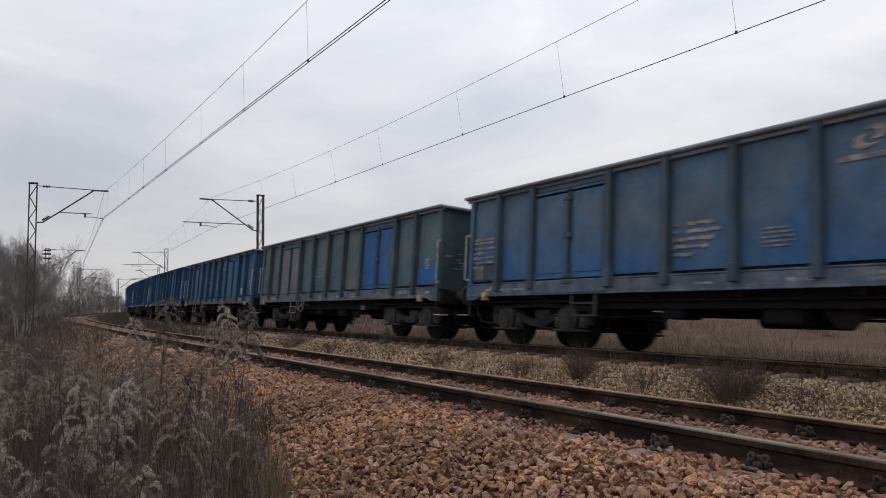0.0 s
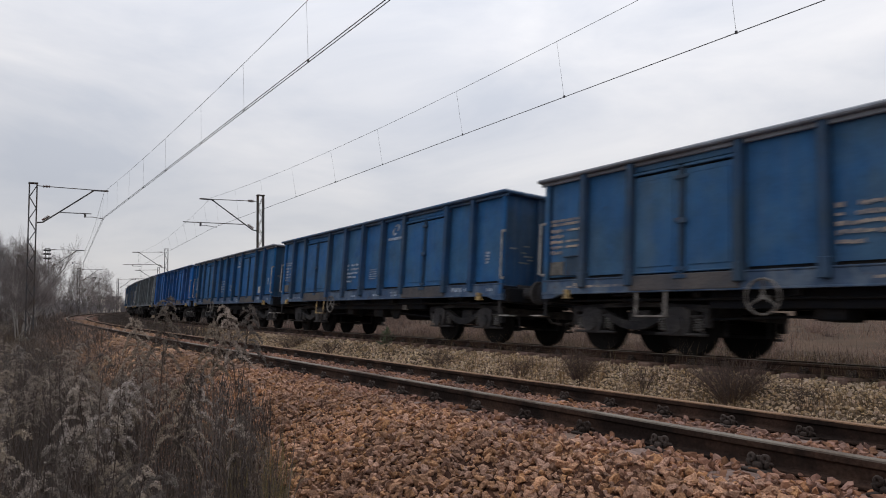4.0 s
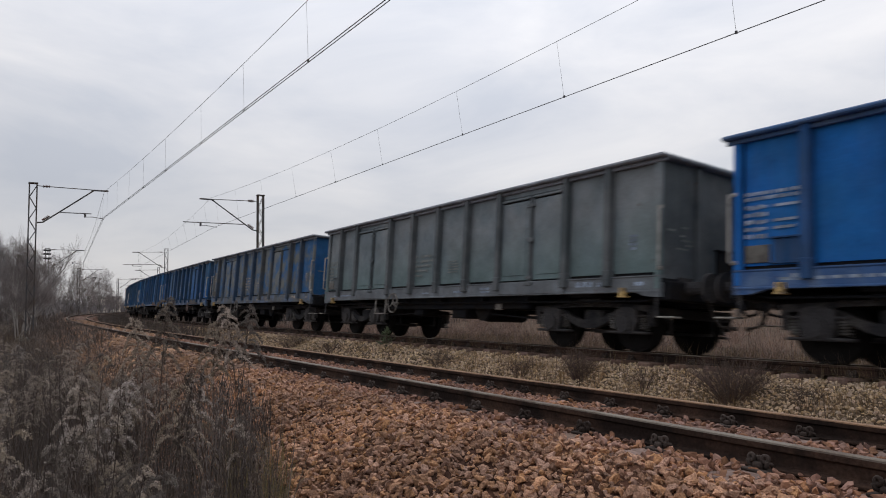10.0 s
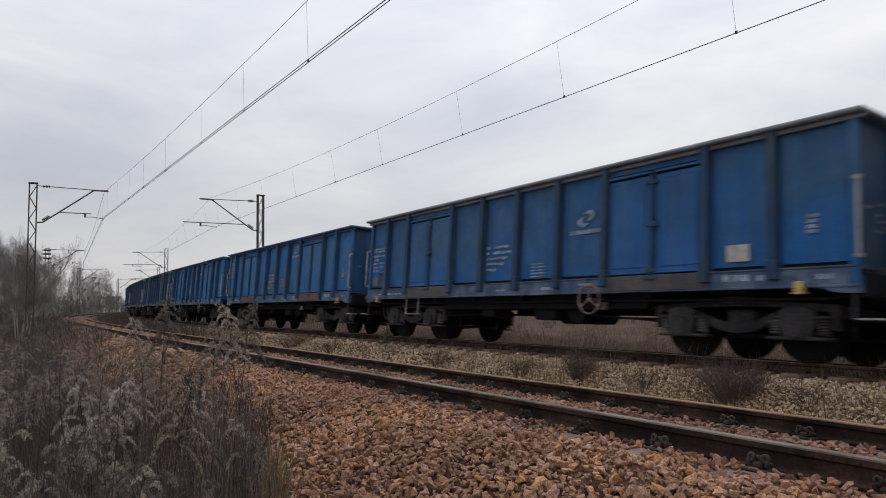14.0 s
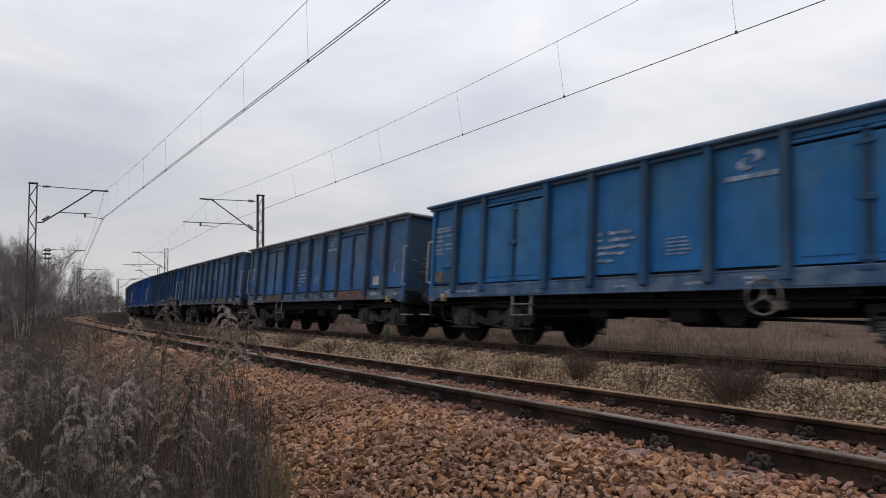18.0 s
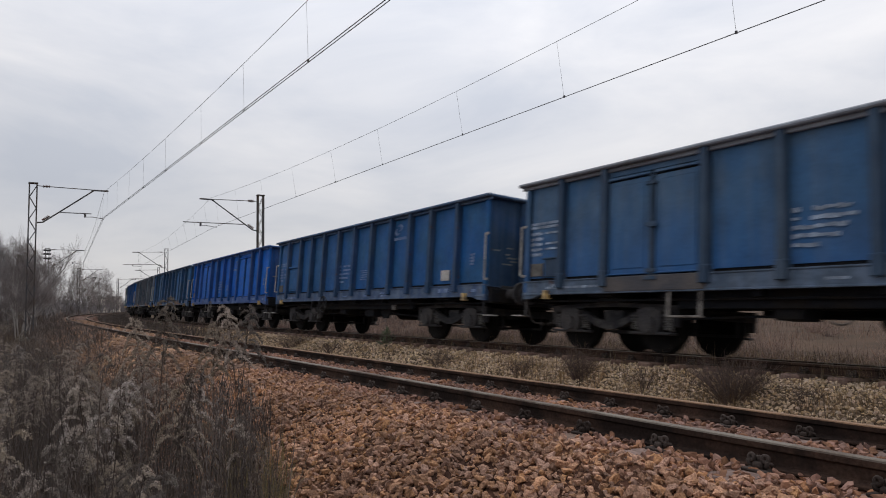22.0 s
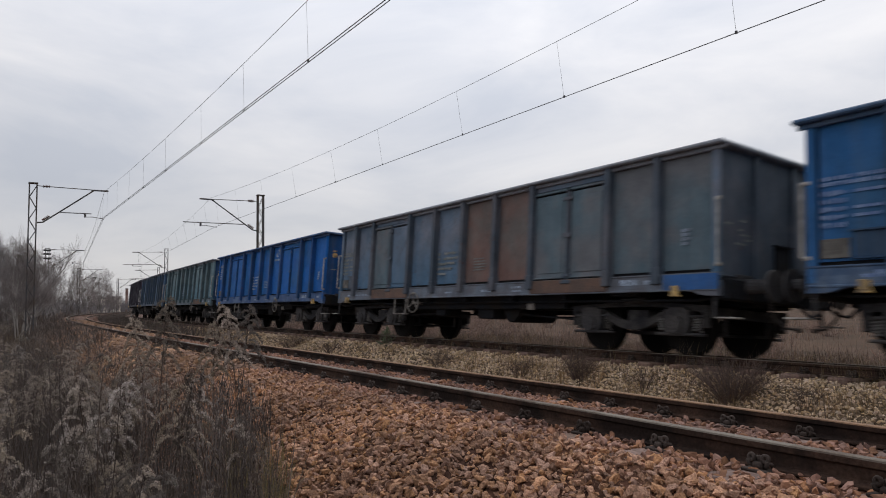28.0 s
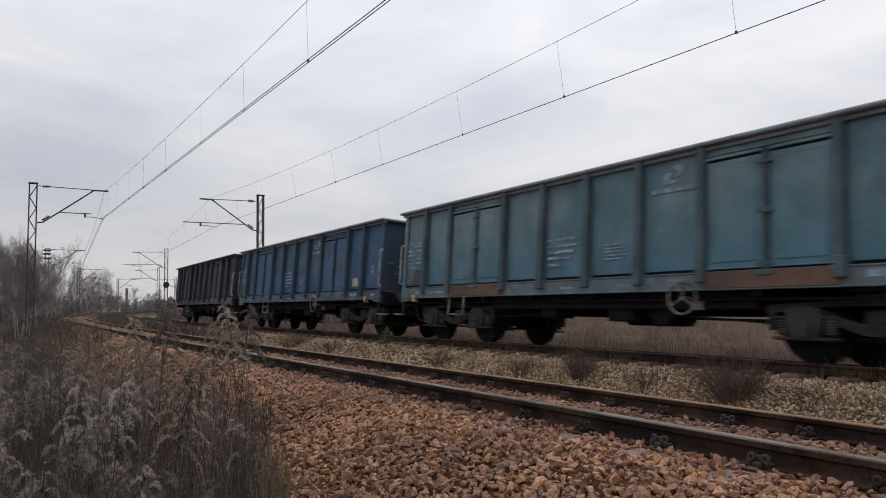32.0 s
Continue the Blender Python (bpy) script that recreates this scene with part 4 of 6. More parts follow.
def make_wagon(label, coat, plain=False, mark=None, door_coats=None, panel_coats=None, sill_mt=None, rib_coat=None, wheel_mt=None,
               emblem_on=True, rust_door=False, step_mt=None, rim_mt=None, end_coat=None, wheel_x=-1.98, patch=None, smeared=False,
               step_x=-2.9, rungs=2, emblem_at=(1.78, 2.75), number_up=0.0, board=False, grid_z=1.64, faint=False, lamp_mt=None, badge=False, dusty_doors=False):
    root = empty("open_wagon")
    tagged(root, label, "goods wagon", group="wagons of the train")
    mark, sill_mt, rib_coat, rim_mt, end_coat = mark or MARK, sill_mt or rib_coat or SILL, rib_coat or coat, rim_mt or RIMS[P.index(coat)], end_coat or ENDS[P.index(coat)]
    ribs = RIBS_PLAIN if plain else RIBS_DOOR
    kind = "plain" if plain else "door"
    part("underframe", shape("underframe", underframe), SHADED_GRIME, root, "sooty steel underframe with shade in its colour")
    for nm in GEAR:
        part(nm, shape(nm, GEAR[nm]), PALE_STEEL if nm == "white_valve" else SHADED_GRIME, root)
    part("top_rim", shape("top_rim", top_rim), rim_mt, root)
    for e in (-1, 1):
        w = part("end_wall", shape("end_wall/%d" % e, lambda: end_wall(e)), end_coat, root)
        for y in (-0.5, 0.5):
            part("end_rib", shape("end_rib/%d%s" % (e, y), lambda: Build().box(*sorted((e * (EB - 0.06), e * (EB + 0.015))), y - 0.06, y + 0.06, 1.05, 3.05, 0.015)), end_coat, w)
        part("end_beam", shape("end_beam/%d" % e, lambda: Build().box(*sorted((e * (EB - 0.08), e * (EB + 0.01))), -1.36, 1.36, 0.86, 1.17, 0.015)), sill_mt, root)
        part("end_hatch", shape("end_hatch/%d" % e, lambda: Build().box(*sorted((e * (EB - 0.06), e * (EB - 0.03))), 0.0, 0.40, 1.28, 1.72, 0.008).box(*sorted((e * (EB - 0.06), e * (EB + 0.0))), -0.03, 0.43, 1.72, 1.745)), SHADED_GRIME, root, "black hatch")
        tagged(part("end_lettering", shape("end_lettering/%d" % e, lambda: end_lettering(e)), MARK_FAINT, root, "small faded marks"), kind="stuff")
        part("brake_hose", shape("brake_hose/%d" % e, lambda: brake_hose(e)), HOSE, root, "dusty brown air hoses")
        part("coupling", shape("coupling/%d" % e, lambda: coupling(e)), SHADED_GRIME, root, "greasy screw coupling and air hose")
        for sd in (-1, 1):
            part("corner_post", shape("corner_post/%d%d" % (e, sd), lambda: corner_post(e, sd)), coat, root)
            part("buffer", shape("buffer/%d%d" % (e, sd), lambda: buffer(e, sd)), BOGIE, root, "dark round buffer")
            part("grab_handle", shape("grab_handle/%d%d" % (e, sd), lambda: corner_handle(e, sd)), GALVANISED, root, "pale grab handle")
            part("end_step", shape("end_step/%d%d" % (e, sd), lambda: end_step(e, sd)), GALVANISED if sd < 0 else PALE_STEEL, root, "pale steel foot step")
            part("step_bracket", shape("step_bracket/%d%d" % (e, sd), lambda: step_bracket(e, sd)), FRAME, root)
            part("lamp_bracket", shape("lamp_bracket/%d%d" % (e, sd), lambda: Build().box(e * 5.66 - 0.055, e * 5.66 + 0.055, *sorted((sd * 1.44, sd * 1.53)), 0.885, 1.02, 0.012)
                 .box(e * 5.66 - 0.075, e * 5.66 + 0.075, *sorted((sd * 1.42, sd * 1.53)), 0.862, 0.888, 0.004)), lamp_mt or YELLOW, root, "yellow lamp bracket")
            part("corner_gusset", shape("corner_gusset/%d%d" % (e, sd), lambda: corner_gusset(e, sd)), sill_mt, root)
    for sd in (-1, 1):
        part("side_sill", shape("side_sill/%d" % sd, lambda: sill(sd)), sill_mt, root, "dusty lower sill")
        # near-black plate, so the slit below the panels shows as painted shade
        part("inner_wall", shape("inner_wall/%d" % sd, lambda: Build().box(-EB + 0.1, EB - 0.1, *sorted((sd * 1.32, sd * 1.35)), 1.1, 3.05)), SHADED_GRIME, root, "inner plate darkened as shade behind the panels")
        edges = [-EB + 0.14, *ribs, EB - 0.14]
        for i, (a, b) in enumerate(zip(edges, edges[1:])):
            if not plain and (a, b) in DOORS:
                mid = (a + b) / 2
                for k, (p, q) in enumerate(((a + 0.07, mid - 0.06), (mid + 0.06, b - 0.07))):
                    ct = (door_coats or {}).get((DOORS.index((a, b)), k), coat)
                    part("door_leaf", shape("door_leaf/%d%.2f" % (sd, p), lambda: door_leaf(p, q, sd)), ct, root)
                part("door_header", shape("door_header/%d%.2f" % (sd, mid), lambda: Build().box(a + 0.05, b - 0.05, *sorted((sd * 1.36, sd * 1.40)), 2.90, 3.048, 0.006)), coat, root)
                part("door_lock", shape("door_lock/%d%.2f" % (sd, mid), lambda: door_lock(mid, sd)), rib_coat, root)
                part("door_sill", shape("door_sill/%d%.2f" % (sd, mid), lambda: Build().box(a, b, *sorted((sd * 1.43, sd * 1.468)), 0.965, 1.205, 0.008)),
                     RUST_SILL if rust_door else SILL if dusty_doors else sill_mt, root)
            else:
                part("side_panel", shape("side_panel/%s%d%d" % (kind, sd, i), lambda: side_panel(a + 0.03, b - 0.03, sd)), (panel_coats or {}).get(i, coat), root)
        for x in ribs:
            part("side_rib", shape("side_rib/%s%d%.2f" % (kind, sd, x), lambda: rib(x, sd)), rib_coat, root)
        tagged(part("number_block", shape("number_block/%d%.2f" % (sd, number_up), lambda: number_block(sd, number_up)), MARK_FAINT if faint else mark, root, "rows of faded lettering"), kind="stuff")
        part("label_card", shape("label_card/%d" % sd, lambda: Build().box(-6.20, -5.86, *sorted((sd * 1.37, sd * 1.404)), 1.30, 1.54, 0.004)), CARD, root, "dusty label card")
        tagged(part("lettering", shape("lettering/%d" % sd, lambda: lettering(sd)), MARK_FAINT if faint else mark, root, "rows of faded lettering"), kind="stuff")
        tagged(part("data_grid", shape("data_grid/%d%.2f" % (sd, grid_z), lambda: bars(0.62, grid_z, 0.46, 0.30, 5, sd, 6, 1.403, 0.42)), MARK_FAINT if faint else mark, root, "small faded table"), kind="stuff")
        if emblem_on:
            tagged(part("emblem", shape("emblem/%d%.2f%.2f" % (sd, *emblem_at), lambda: emblem(sd, *emblem_at)), mark, root, "faded emblem over a bar"), kind="stuff")
        if board:
            part("label_board", shape("label_board/%d" % sd, lambda: Build().box(4.58, 4.92, *sorted((sd * 1.38, sd * 1.406)), 1.33, 1.57, 0.004)), BOARD, root, "white label board")
        tagged(part("symbol", shape("symbol/%d" % sd, lambda: bars(5.80, 1.76, 0.17, 0.27, 4, sd, 8, 1.402, 0.7)), mark, root, "small faded symbol"), kind="stuff")
        tagged(part("sill_lettering", shape("sill_lettering/%d" % sd, lambda: sill_lettering(sd)), mark, root), kind="stuff")
        part("hatch", shape("hatch/%s%d" % (kind, sd), lambda: hatch(sd, plain)), coat if plain else rib_coat, root)
    part("side_step", shape("side_step/n%.2f%d" % (step_x, rungs), lambda: side_step(step_x - 0.28, -1, rungs)), step_mt or PALE_STEEL, root, "pale steel step frame")
    part("side_step", shape("side_step/f%.2f%d" % (step_x, rungs), lambda: side_step(-step_x - 0.28, 1, rungs)), step_mt or PALE_STEEL, root)
    if wheel_x:
        part("brake_wheel", shape("brake_wheel/n%.1f" % wheel_x, lambda: brake_wheel(wheel_x, -1)), wheel_mt or PALE_STEEL, root, "three-spoked hand brake wheel")
        part("brake_wheel", shape("brake_wheel/f%.1f" % wheel_x, lambda: brake_wheel(-wheel_x, 1)), wheel_mt or PALE_STEEL, root, "three-spoked hand brake wheel")
    if patch:
        part("paint_patch", shape("paint_patch/%.2f" % patch[3], lambda: Build().box(*patch[:2], -patch[4], -1.37, *patch[2:4])), BRIGHT, root, "bright blue repainted patch")
    if badge:
        part("end_badge", shape("end_badge", lambda: Build().cyl((EB - 0.07, -1.12, 2.40), (EB - 0.045, -1.12, 2.40), 0.085, 16).box(EB - 0.07, EB - 0.05, -1.20, -1.04, 2.52, 2.55)), YELLOW, root, "round yellow mark on the end")
    if smeared:
        tagged(part("paint_smear", shape("paint_smear", lambda: smear(1)), MARK, root, "smeared white strokes"), kind="stuff")
    for bx in (-4.5, 4.5):
        bg = part("bogie", shape("bogie", bogie_frame), FRAME, root, "dusty dark two-axle bogie")
        bg.matrix_basis = pose(bx, 0, 0)
        for ax in (-0.9, 0.9):
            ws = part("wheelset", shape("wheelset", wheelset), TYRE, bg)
            ws.matrix_basis = pose(ax, 0, 0.46)
            WHEELSETS.append((ws, ax))
            for sd in (-1, 1):
                part("axle_box", shape("axle_box/%d" % sd, lambda: axle_box(sd)), BOGIE, bg).matrix_basis = pose(ax, 0, 0.46)
                for k in (-0.325, 0.325):
                    part("spring", shape("spring/%d%s" % (sd, k), lambda: spring(k, sd)), SPRING, bg).matrix_basis = pose(ax, 0, 0.46)
    return root


COATS = [
    (((0.0771, 0.1479, 0.2470), (0.1027, 0.1479, 0.2021)), dict(amount=0.4, dust=0.24, low=(0.0282, 0.1143, 0.2844))),
    (((0.1180, 0.1520, 0.1700), (0.0750, 0.1380, 0.1650)), dict(amount=0.45, dust=0.22, low=(0.0550, 0.1250, 0.1800))),
    (((0.0253, 0.1051, 0.2517), (0.0475, 0.1164, 0.2123)), dict(amount=0.4, dust=0.176)),
    (((0.0174, 0.1060, 0.2820), (0.0315, 0.1104, 0.2326)), dict(amount=0.35, dust=0.128)),
    (((0.0095, 0.1010, 0.2900), (0.0155, 0.1030, 0.2400)), dict(amount=0.3, dust=0.096)),
    (((0.0063, 0.1203, 0.4166), (0.0087, 0.1177, 0.3561)), dict(amount=0.3, dust=0.064, rust=0.06)),
    (((0.2000, 0.2220, 0.2400), (0.1450, 0.1800, 0.2050)), dict(amount=0.4, dust=0.2, low=(0.1175, 0.1833, 0.1886))),
    (((0.1596, 0.1733, 0.1767), (0.0479, 0.1231, 0.2565)), dict(amount=0.36, dust=0.16, patch=1.7, hard=0.12)),
    (((0.0238, 0.1017, 0.2611), (0.0422, 0.1153, 0.2238)), dict(amount=0.4, dust=0.176, low=(0.0158, 0.1153, 0.3358))),
    (((0.0242, 0.1342, 0.3453), (0.0422, 0.1420, 0.2913)), dict(amount=0.4, dust=0.176)),
    (((0.0217, 0.1404, 0.3467), (0.0416, 0.1499, 0.2920)), dict(amount=0.35, dust=0.144, low=(0.0165, 0.1499, 0.4015))),
    (((0.0383, 0.1161, 0.2565), (0.0685, 0.1309, 0.2145)), dict(amount=0.5, dust=0.24, rust=0.2, low=(0.0192, 0.1267, 0.3846))),
    (((0.0627, 0.1231, 0.2143), (0.0433, 0.1140, 0.2337)), dict(amount=0.4, dust=0.224, low=(0.0221, 0.1007, 0.2780))),
    (((0.0137, 0.0878, 0.2622), (0.0194, 0.0935, 0.2280)), dict(amount=0.35, dust=0.112)),
    (((0.0030, 0.1026, 0.4619), (0.0045, 0.1057, 0.3949)), dict(amount=0.3, dust=0.048, rust=0.05)),
    (((0.0171, 0.1003, 0.2679), (0.0296, 0.1049, 0.2280)), dict(amount=0.4, dust=0.144)),
    (((0.1653, 0.1801, 0.2257), (0.1049, 0.1539, 0.2223)), dict(amount=0.5, dust=0.22, rust=0.4, low=(0.0570, 0.1425, 0.2451))),
    (((0.0067, 0.1054, 0.3797), (0.0133, 0.1081, 0.3080)), dict(amount=0.3, dust=0.08, rust=0.05)),
    (((0.1591, 0.2303, 0.2584), (0.1066, 0.1895, 0.2307)), dict(amount=0.4, dust=0.2, low=(0.0710, 0.1750, 0.2385))),
    (((0.0507, 0.1082, 0.2091), (0.0709, 0.1189, 0.1749)), dict(amount=0.4, dust=0.224)),
    (((0.0680, 0.0550, 0.0830), (0.0520, 0.0460, 0.0780)), dict(amount=0.4, dust=0.176, rust=0.3)),
]
P = [paint("wagon_paint_%s" % chr(97 + i), i + 1, *a, **k) for i, (a, k) in enumerate(COATS)]
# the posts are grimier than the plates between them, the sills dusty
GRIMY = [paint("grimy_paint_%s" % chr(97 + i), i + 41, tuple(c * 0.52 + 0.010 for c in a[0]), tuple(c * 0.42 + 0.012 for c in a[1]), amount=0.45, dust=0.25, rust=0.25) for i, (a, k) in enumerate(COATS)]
SILLS = [paint("dusty_sill_%s" % chr(97 + i), i + 71, tuple(c * 0.45 + d for c, d in zip(a[0], (0.038, 0.043, 0.052))), tuple(c * 0.55 + d for c, d in zip(a[1], (0.080, 0.085, 0.095))), amount=0.33, dust=0.35, rust=0.3, patch=3.2, hard=0.10) for i, (a, k) in enumerate(COATS)]
# end-wall shade is put into darker copies of the side paint, with some soot
ENDS = [paint("shaded_end_%s" % chr(97 + i), i + 101, tuple(c * 0.55 + 0.008 for c in a[0]), tuple(c * 0.42 + 0.012 for c in a[1]), amount=0.5, dust=0.22, rust=0.2) for i, (a, k) in enumerate(COATS)]
RIMS = [paint("faded_rim_%s" % chr(97 + i), i + 131, tuple(c * 0.5 + d for c, d in zip(a[0], (0.045, 0.06, 0.075))), tuple(c * 0.5 + 0.07 for c in a[1]), amount=0.4, dust=0.15, rust=0.1) for i, (a, k) in enumerate(COATS)]
BRIGHT = paint("bright_blue_patch", 31, (0.022, 0.105, 0.32), (0.035, 0.10, 0.25), dust=0.2, rust=0.12)
TEAL = paint("teal_patch", 32, (0.085, 0.130, 0.162), (0.13, 0.14, 0.158), dust=0.3, rust=0.2)
GREYED = paint("greyed_paint", 34, (0.15, 0.16, 0.18), (0.09, 0.125, 0.155), amount=0.4, dust=0.2, rust=0.3)
BLUE_GREY = paint("blue_over_grey", 36, (0.026, 0.108, 0.265), (0.14, 0.148, 0.14), amount=0.36, dust=0.14, rust=0.1, patch=1.6, hard=0.12)
RUSTY = paint("rust_red_panel", 35, (0.165, 0.10, 0.088), (0.13, 0.115, 0.11), amount=0.35, dust=0.2, rust=0.4)
GREY_RIM = paint("grey_rim", 33, (0.265, 0.295, 0.345), (0.19, 0.205, 0.235), dust=0.05)

WAGONS = [
    make_wagon("faded steel-blue open wagon with tan lettering", P[0], rib_coat=GRIMY[0], sill_mt=SILLS[0], rim_mt=GREY_RIM, mark=MARK_TAN, wheel_x=None, step_x=-2.9, number_up=-0.15, step_mt=BOGIE),
    make_wagon("grey-green open wagon with bright blue repainted doors", P[1], rib_coat=GRIMY[1], sill_mt=SILLS[1], rim_mt=GREY_RIM, door_coats={(0, 0): GREYED, (0, 1): GREYED, (1, 0): BRIGHT, (1, 1): BRIGHT}, panel_coats={0: GREYED, 1: GREYED, 6: GREYED}, emblem_on=False, mark=MARK, patch=(5.37, 6.30, 1.265, 1.67, 1.404), step_x=-2.76, faint=True),
    make_wagon("dark blue open wagon with tan emblem, grimy sills", P[2], rib_coat=GRIMY[2], sill_mt=SILLS[2], dusty_doors=True, mark=MARK_TAN, rim_mt=GREY_RIM, step_x=-3.86, rungs=1, board=True, grid_z=1.75),
    make_wagon("mid-blue open wagon with white lettering", P[3], rib_coat=GRIMY[3], sill_mt=SILLS[3], dusty_doors=True, step_mt=YELLOW, step_x=-2.83, rungs=1, wheel_x=-1.95),
    make_wagon("clean mid-blue open wagon with white lettering", P[4], rib_coat=GRIMY[4], sill_mt=SILLS[4], dusty_doors=True, rim_mt=GREY_RIM, step_x=-3.0, rungs=1, wheel_x=-2.2, board=True),
    make_wagon("bright blue open wagon with white emblem", P[5], rib_coat=GRIMY[5], sill_mt=SILLS[5], dusty_doors=True, smeared=True, step_x=-2.95, wheel_x=-2.2, number_up=-0.05),
    make_wagon("weathered olive-grey open wagon", P[6], rib_coat=GRIMY[6], sill_mt=SILLS[6], rim_mt=GREY_RIM, emblem_on=False, step_x=-2.69, rungs=1, faint=True, number_up=-0.2),
    make_wagon("grey open wagon with smeared blue paint patches", P[7], rib_coat=GRIMY[7], sill_mt=SILLS[7], mark=MARK_TAN, rim_mt=GREY_RIM, emblem_on=False, end_coat=P[13], panel_coats={8: BLUE_GREY, 9: BLUE_GREY}, door_coats={(1, 1): BLUE_GREY}, step_x=-2.63, rungs=1, number_up=0.1),
    make_wagon("dark blue open wagon with a dull reddish brake wheel", P[8], rib_coat=GRIMY[8], sill_mt=SILLS[8], dusty_doors=True, wheel_mt=RED_PAINT, rim_mt=GREY_RIM, wheel_x=2.0, step_x=-3.95, rungs=1, emblem_at=(1.83, 2.27), board=True, grid_z=1.42),
    make_wagon("worn blue open wagon with tan lettering", P[9], rib_coat=GRIMY[9], sill_mt=SILLS[9], mark=MARK_TAN, rust_door=True, step_x=-2.85, wheel_x=-2.1, number_up=0.4, step_mt=BOGIE),
    make_wagon("blue open wagon with white emblem and pale step", P[10], rib_coat=GRIMY[10], sill_mt=SILLS[10], wheel_x=2.0, step_x=-2.99, number_up=0.25, badge=True),
    make_wagon("grimy dark blue open wagon with rusty door sills", P[11], rib_coat=GRIMY[11], sill_mt=SILLS[11], rust_door=True, rim_mt=GREY_RIM, step_x=-2.67, rungs=1, board=True, wheel_x=None),
    make_wagon("dull grey-blue open wagon", P[12], rib_coat=GRIMY[12], sill_mt=SILLS[12], dusty_doors=True, rim_mt=GREY_RIM, wheel_x=1.9, step_x=-2.69, rungs=1, emblem_at=(1.6, 2.44)),
    make_wagon("blue doorless open wagon with close ribs", P[13], rib_coat=GRIMY[13], sill_mt=SILLS[13], plain=True, wheel_x=-1.96, step_x=-2.7, rungs=1, emblem_at=(2.47, 2.73), board=True, mark=MARK_BLUE, step_mt=FRAME, wheel_mt=FRAME),
    make_wagon("royal blue freshly painted open wagon", P[14], rib_coat=GRIMY[14], sill_mt=SILLS[14], step_x=-2.86, rungs=1, wheel_x=-2.1, emblem_at=(1.75, 2.65), mark=MARK_BLUE),
    make_wagon("teal-blue open wagon with dusty sills", P[15], rib_coat=GRIMY[15], sill_mt=SILLS[15], rust_door=True, step_x=-3.9, rungs=1, wheel_x=1.8, mark=MARK_BLUE),
    make_wagon("rust-brown and teal weathered open wagon", P[16], rib_coat=GRIMY[16], sill_mt=SILLS[16], rim_mt=GREY_RIM, emblem_on=False, door_coats={(0, 0): TEAL, (1, 0): TEAL, (1, 1): TEAL}, rust_door=True, panel_coats={5: RUSTY, 6: RUSTY, 8: TEAL, 9: TEAL}, patch=(5.42, 6.36, 0.96, 1.19, 1.458), step_x=-2.66, rungs=1, wheel_x=-2.0, faint=True),
    make_wagon("royal blue open wagon with pale lettering", P[17], rib_coat=GRIMY[17], sill_mt=SILLS[17], step_x=-2.98, wheel_x=2.0, number_up=0.4, badge=True),
    make_wagon("grey-teal faded open wagon", P[18], rib_coat=GRIMY[18], sill_mt=SILLS[18], rim_mt=GREY_RIM, end_coat=ENDS[13], rust_door=True, step_x=-3.95, rungs=1, wheel_x=2.0, badge=True),
    make_wagon("dull slate-blue open wagon", P[19], rib_coat=GRIMY[19], sill_mt=SILLS[19], rim_mt=GREY_RIM, wheel_x=1.9, board=True),
    make_wagon("dark purplish-brown open wagon at the train's tail", P[20], rib_coat=GRIMY[20], sill_mt=SILLS[20], mark=CARD, emblem_on=False, wheel_x=None),
]


# ---------------------------------------------------------------- ballast stones
def joined(name, verts, faces):
    """One mesh from arrays of vertices (n, 3) and triangles (m, 3)."""
    me = bpy.data.meshes.new(name)
    me.vertices.add(len(verts))
    me.vertices.foreach_set("co", np.asarray(verts, np.float32).ravel())
    me.loops.add(len(faces) * 3)
    me.loops.foreach_set("vertex_index", np.asarray(faces, np.int32).ravel())
    me.polygons.add(len(faces))
    me.polygons.foreach_set("loop_start", np.arange(len(faces), dtype=np.int32) * 3)
    me.update(calc_edges=True)
    me.validate()
    me.shade_flat()
    return me


def rock_shapes(count, seed, flat=0.56):
    """Small angular rocks: hulls of a few points."""
    rng, out = np.random.default_rng(seed), []
    for i in range(count):
        bm = bmesh.new()
        for q in rng.normal(size=(12, 3)):
            q = q / (np.linalg.norm(q) * 0.45 + max(abs(q)) * 0.55) * rng.uniform(0.85, 1.05)
            bm.verts.new((q[0], q[1] * 0.78, q[2] * flat))
        r = bmesh.ops.convex_hull(bm, input=bm.verts)
        bmesh.ops.delete(bm, geom=list({g for g in r["geom_interior"] + r["geom_unused"] if isinstance(g, bmesh.types.BMVert)}), context="VERTS")
        bm.verts.index_update()
        bmesh.ops.recalc_face_normals(bm, faces=bm.faces)
        v = np.array([q.co[:] for q in bm.verts]) * (1.0, rng.uniform(0.75, 1.0), rng.uniform(0.75, 1.2))
        f = np.array([[q.index for q in t.verts] for t in bm.faces])
        bm.free()
        out.append((v, f))
    return out


def spin(rng, n, tip):
    """n turns: any heading, tipped over by up to tip radians."""
    a, b, c = rng.uniform(0, math.tau, n), rng.normal(0, tip, n), rng.normal(0, tip, n)
    ca, sa, cb, sb, cc, sc = np.cos(a), np.sin(a), np.cos(b), np.sin(b), np.cos(c), np.sin(c)
    o, z = np.ones(n), np.zeros(n)
    ra = np.stack([ca, -sa, z, sa, ca, z, z, z, o], -1).reshape(n, 3, 3)
    rb = np.stack([o, z, z, z, cb, -sb, z, sb, cb], -1).reshape(n, 3, 3)
    rc = np.stack([cc, z, sc, z, o, z, -sc, z, cc], -1).reshape(n, 3, 3)
    return ra @ rb @ rc


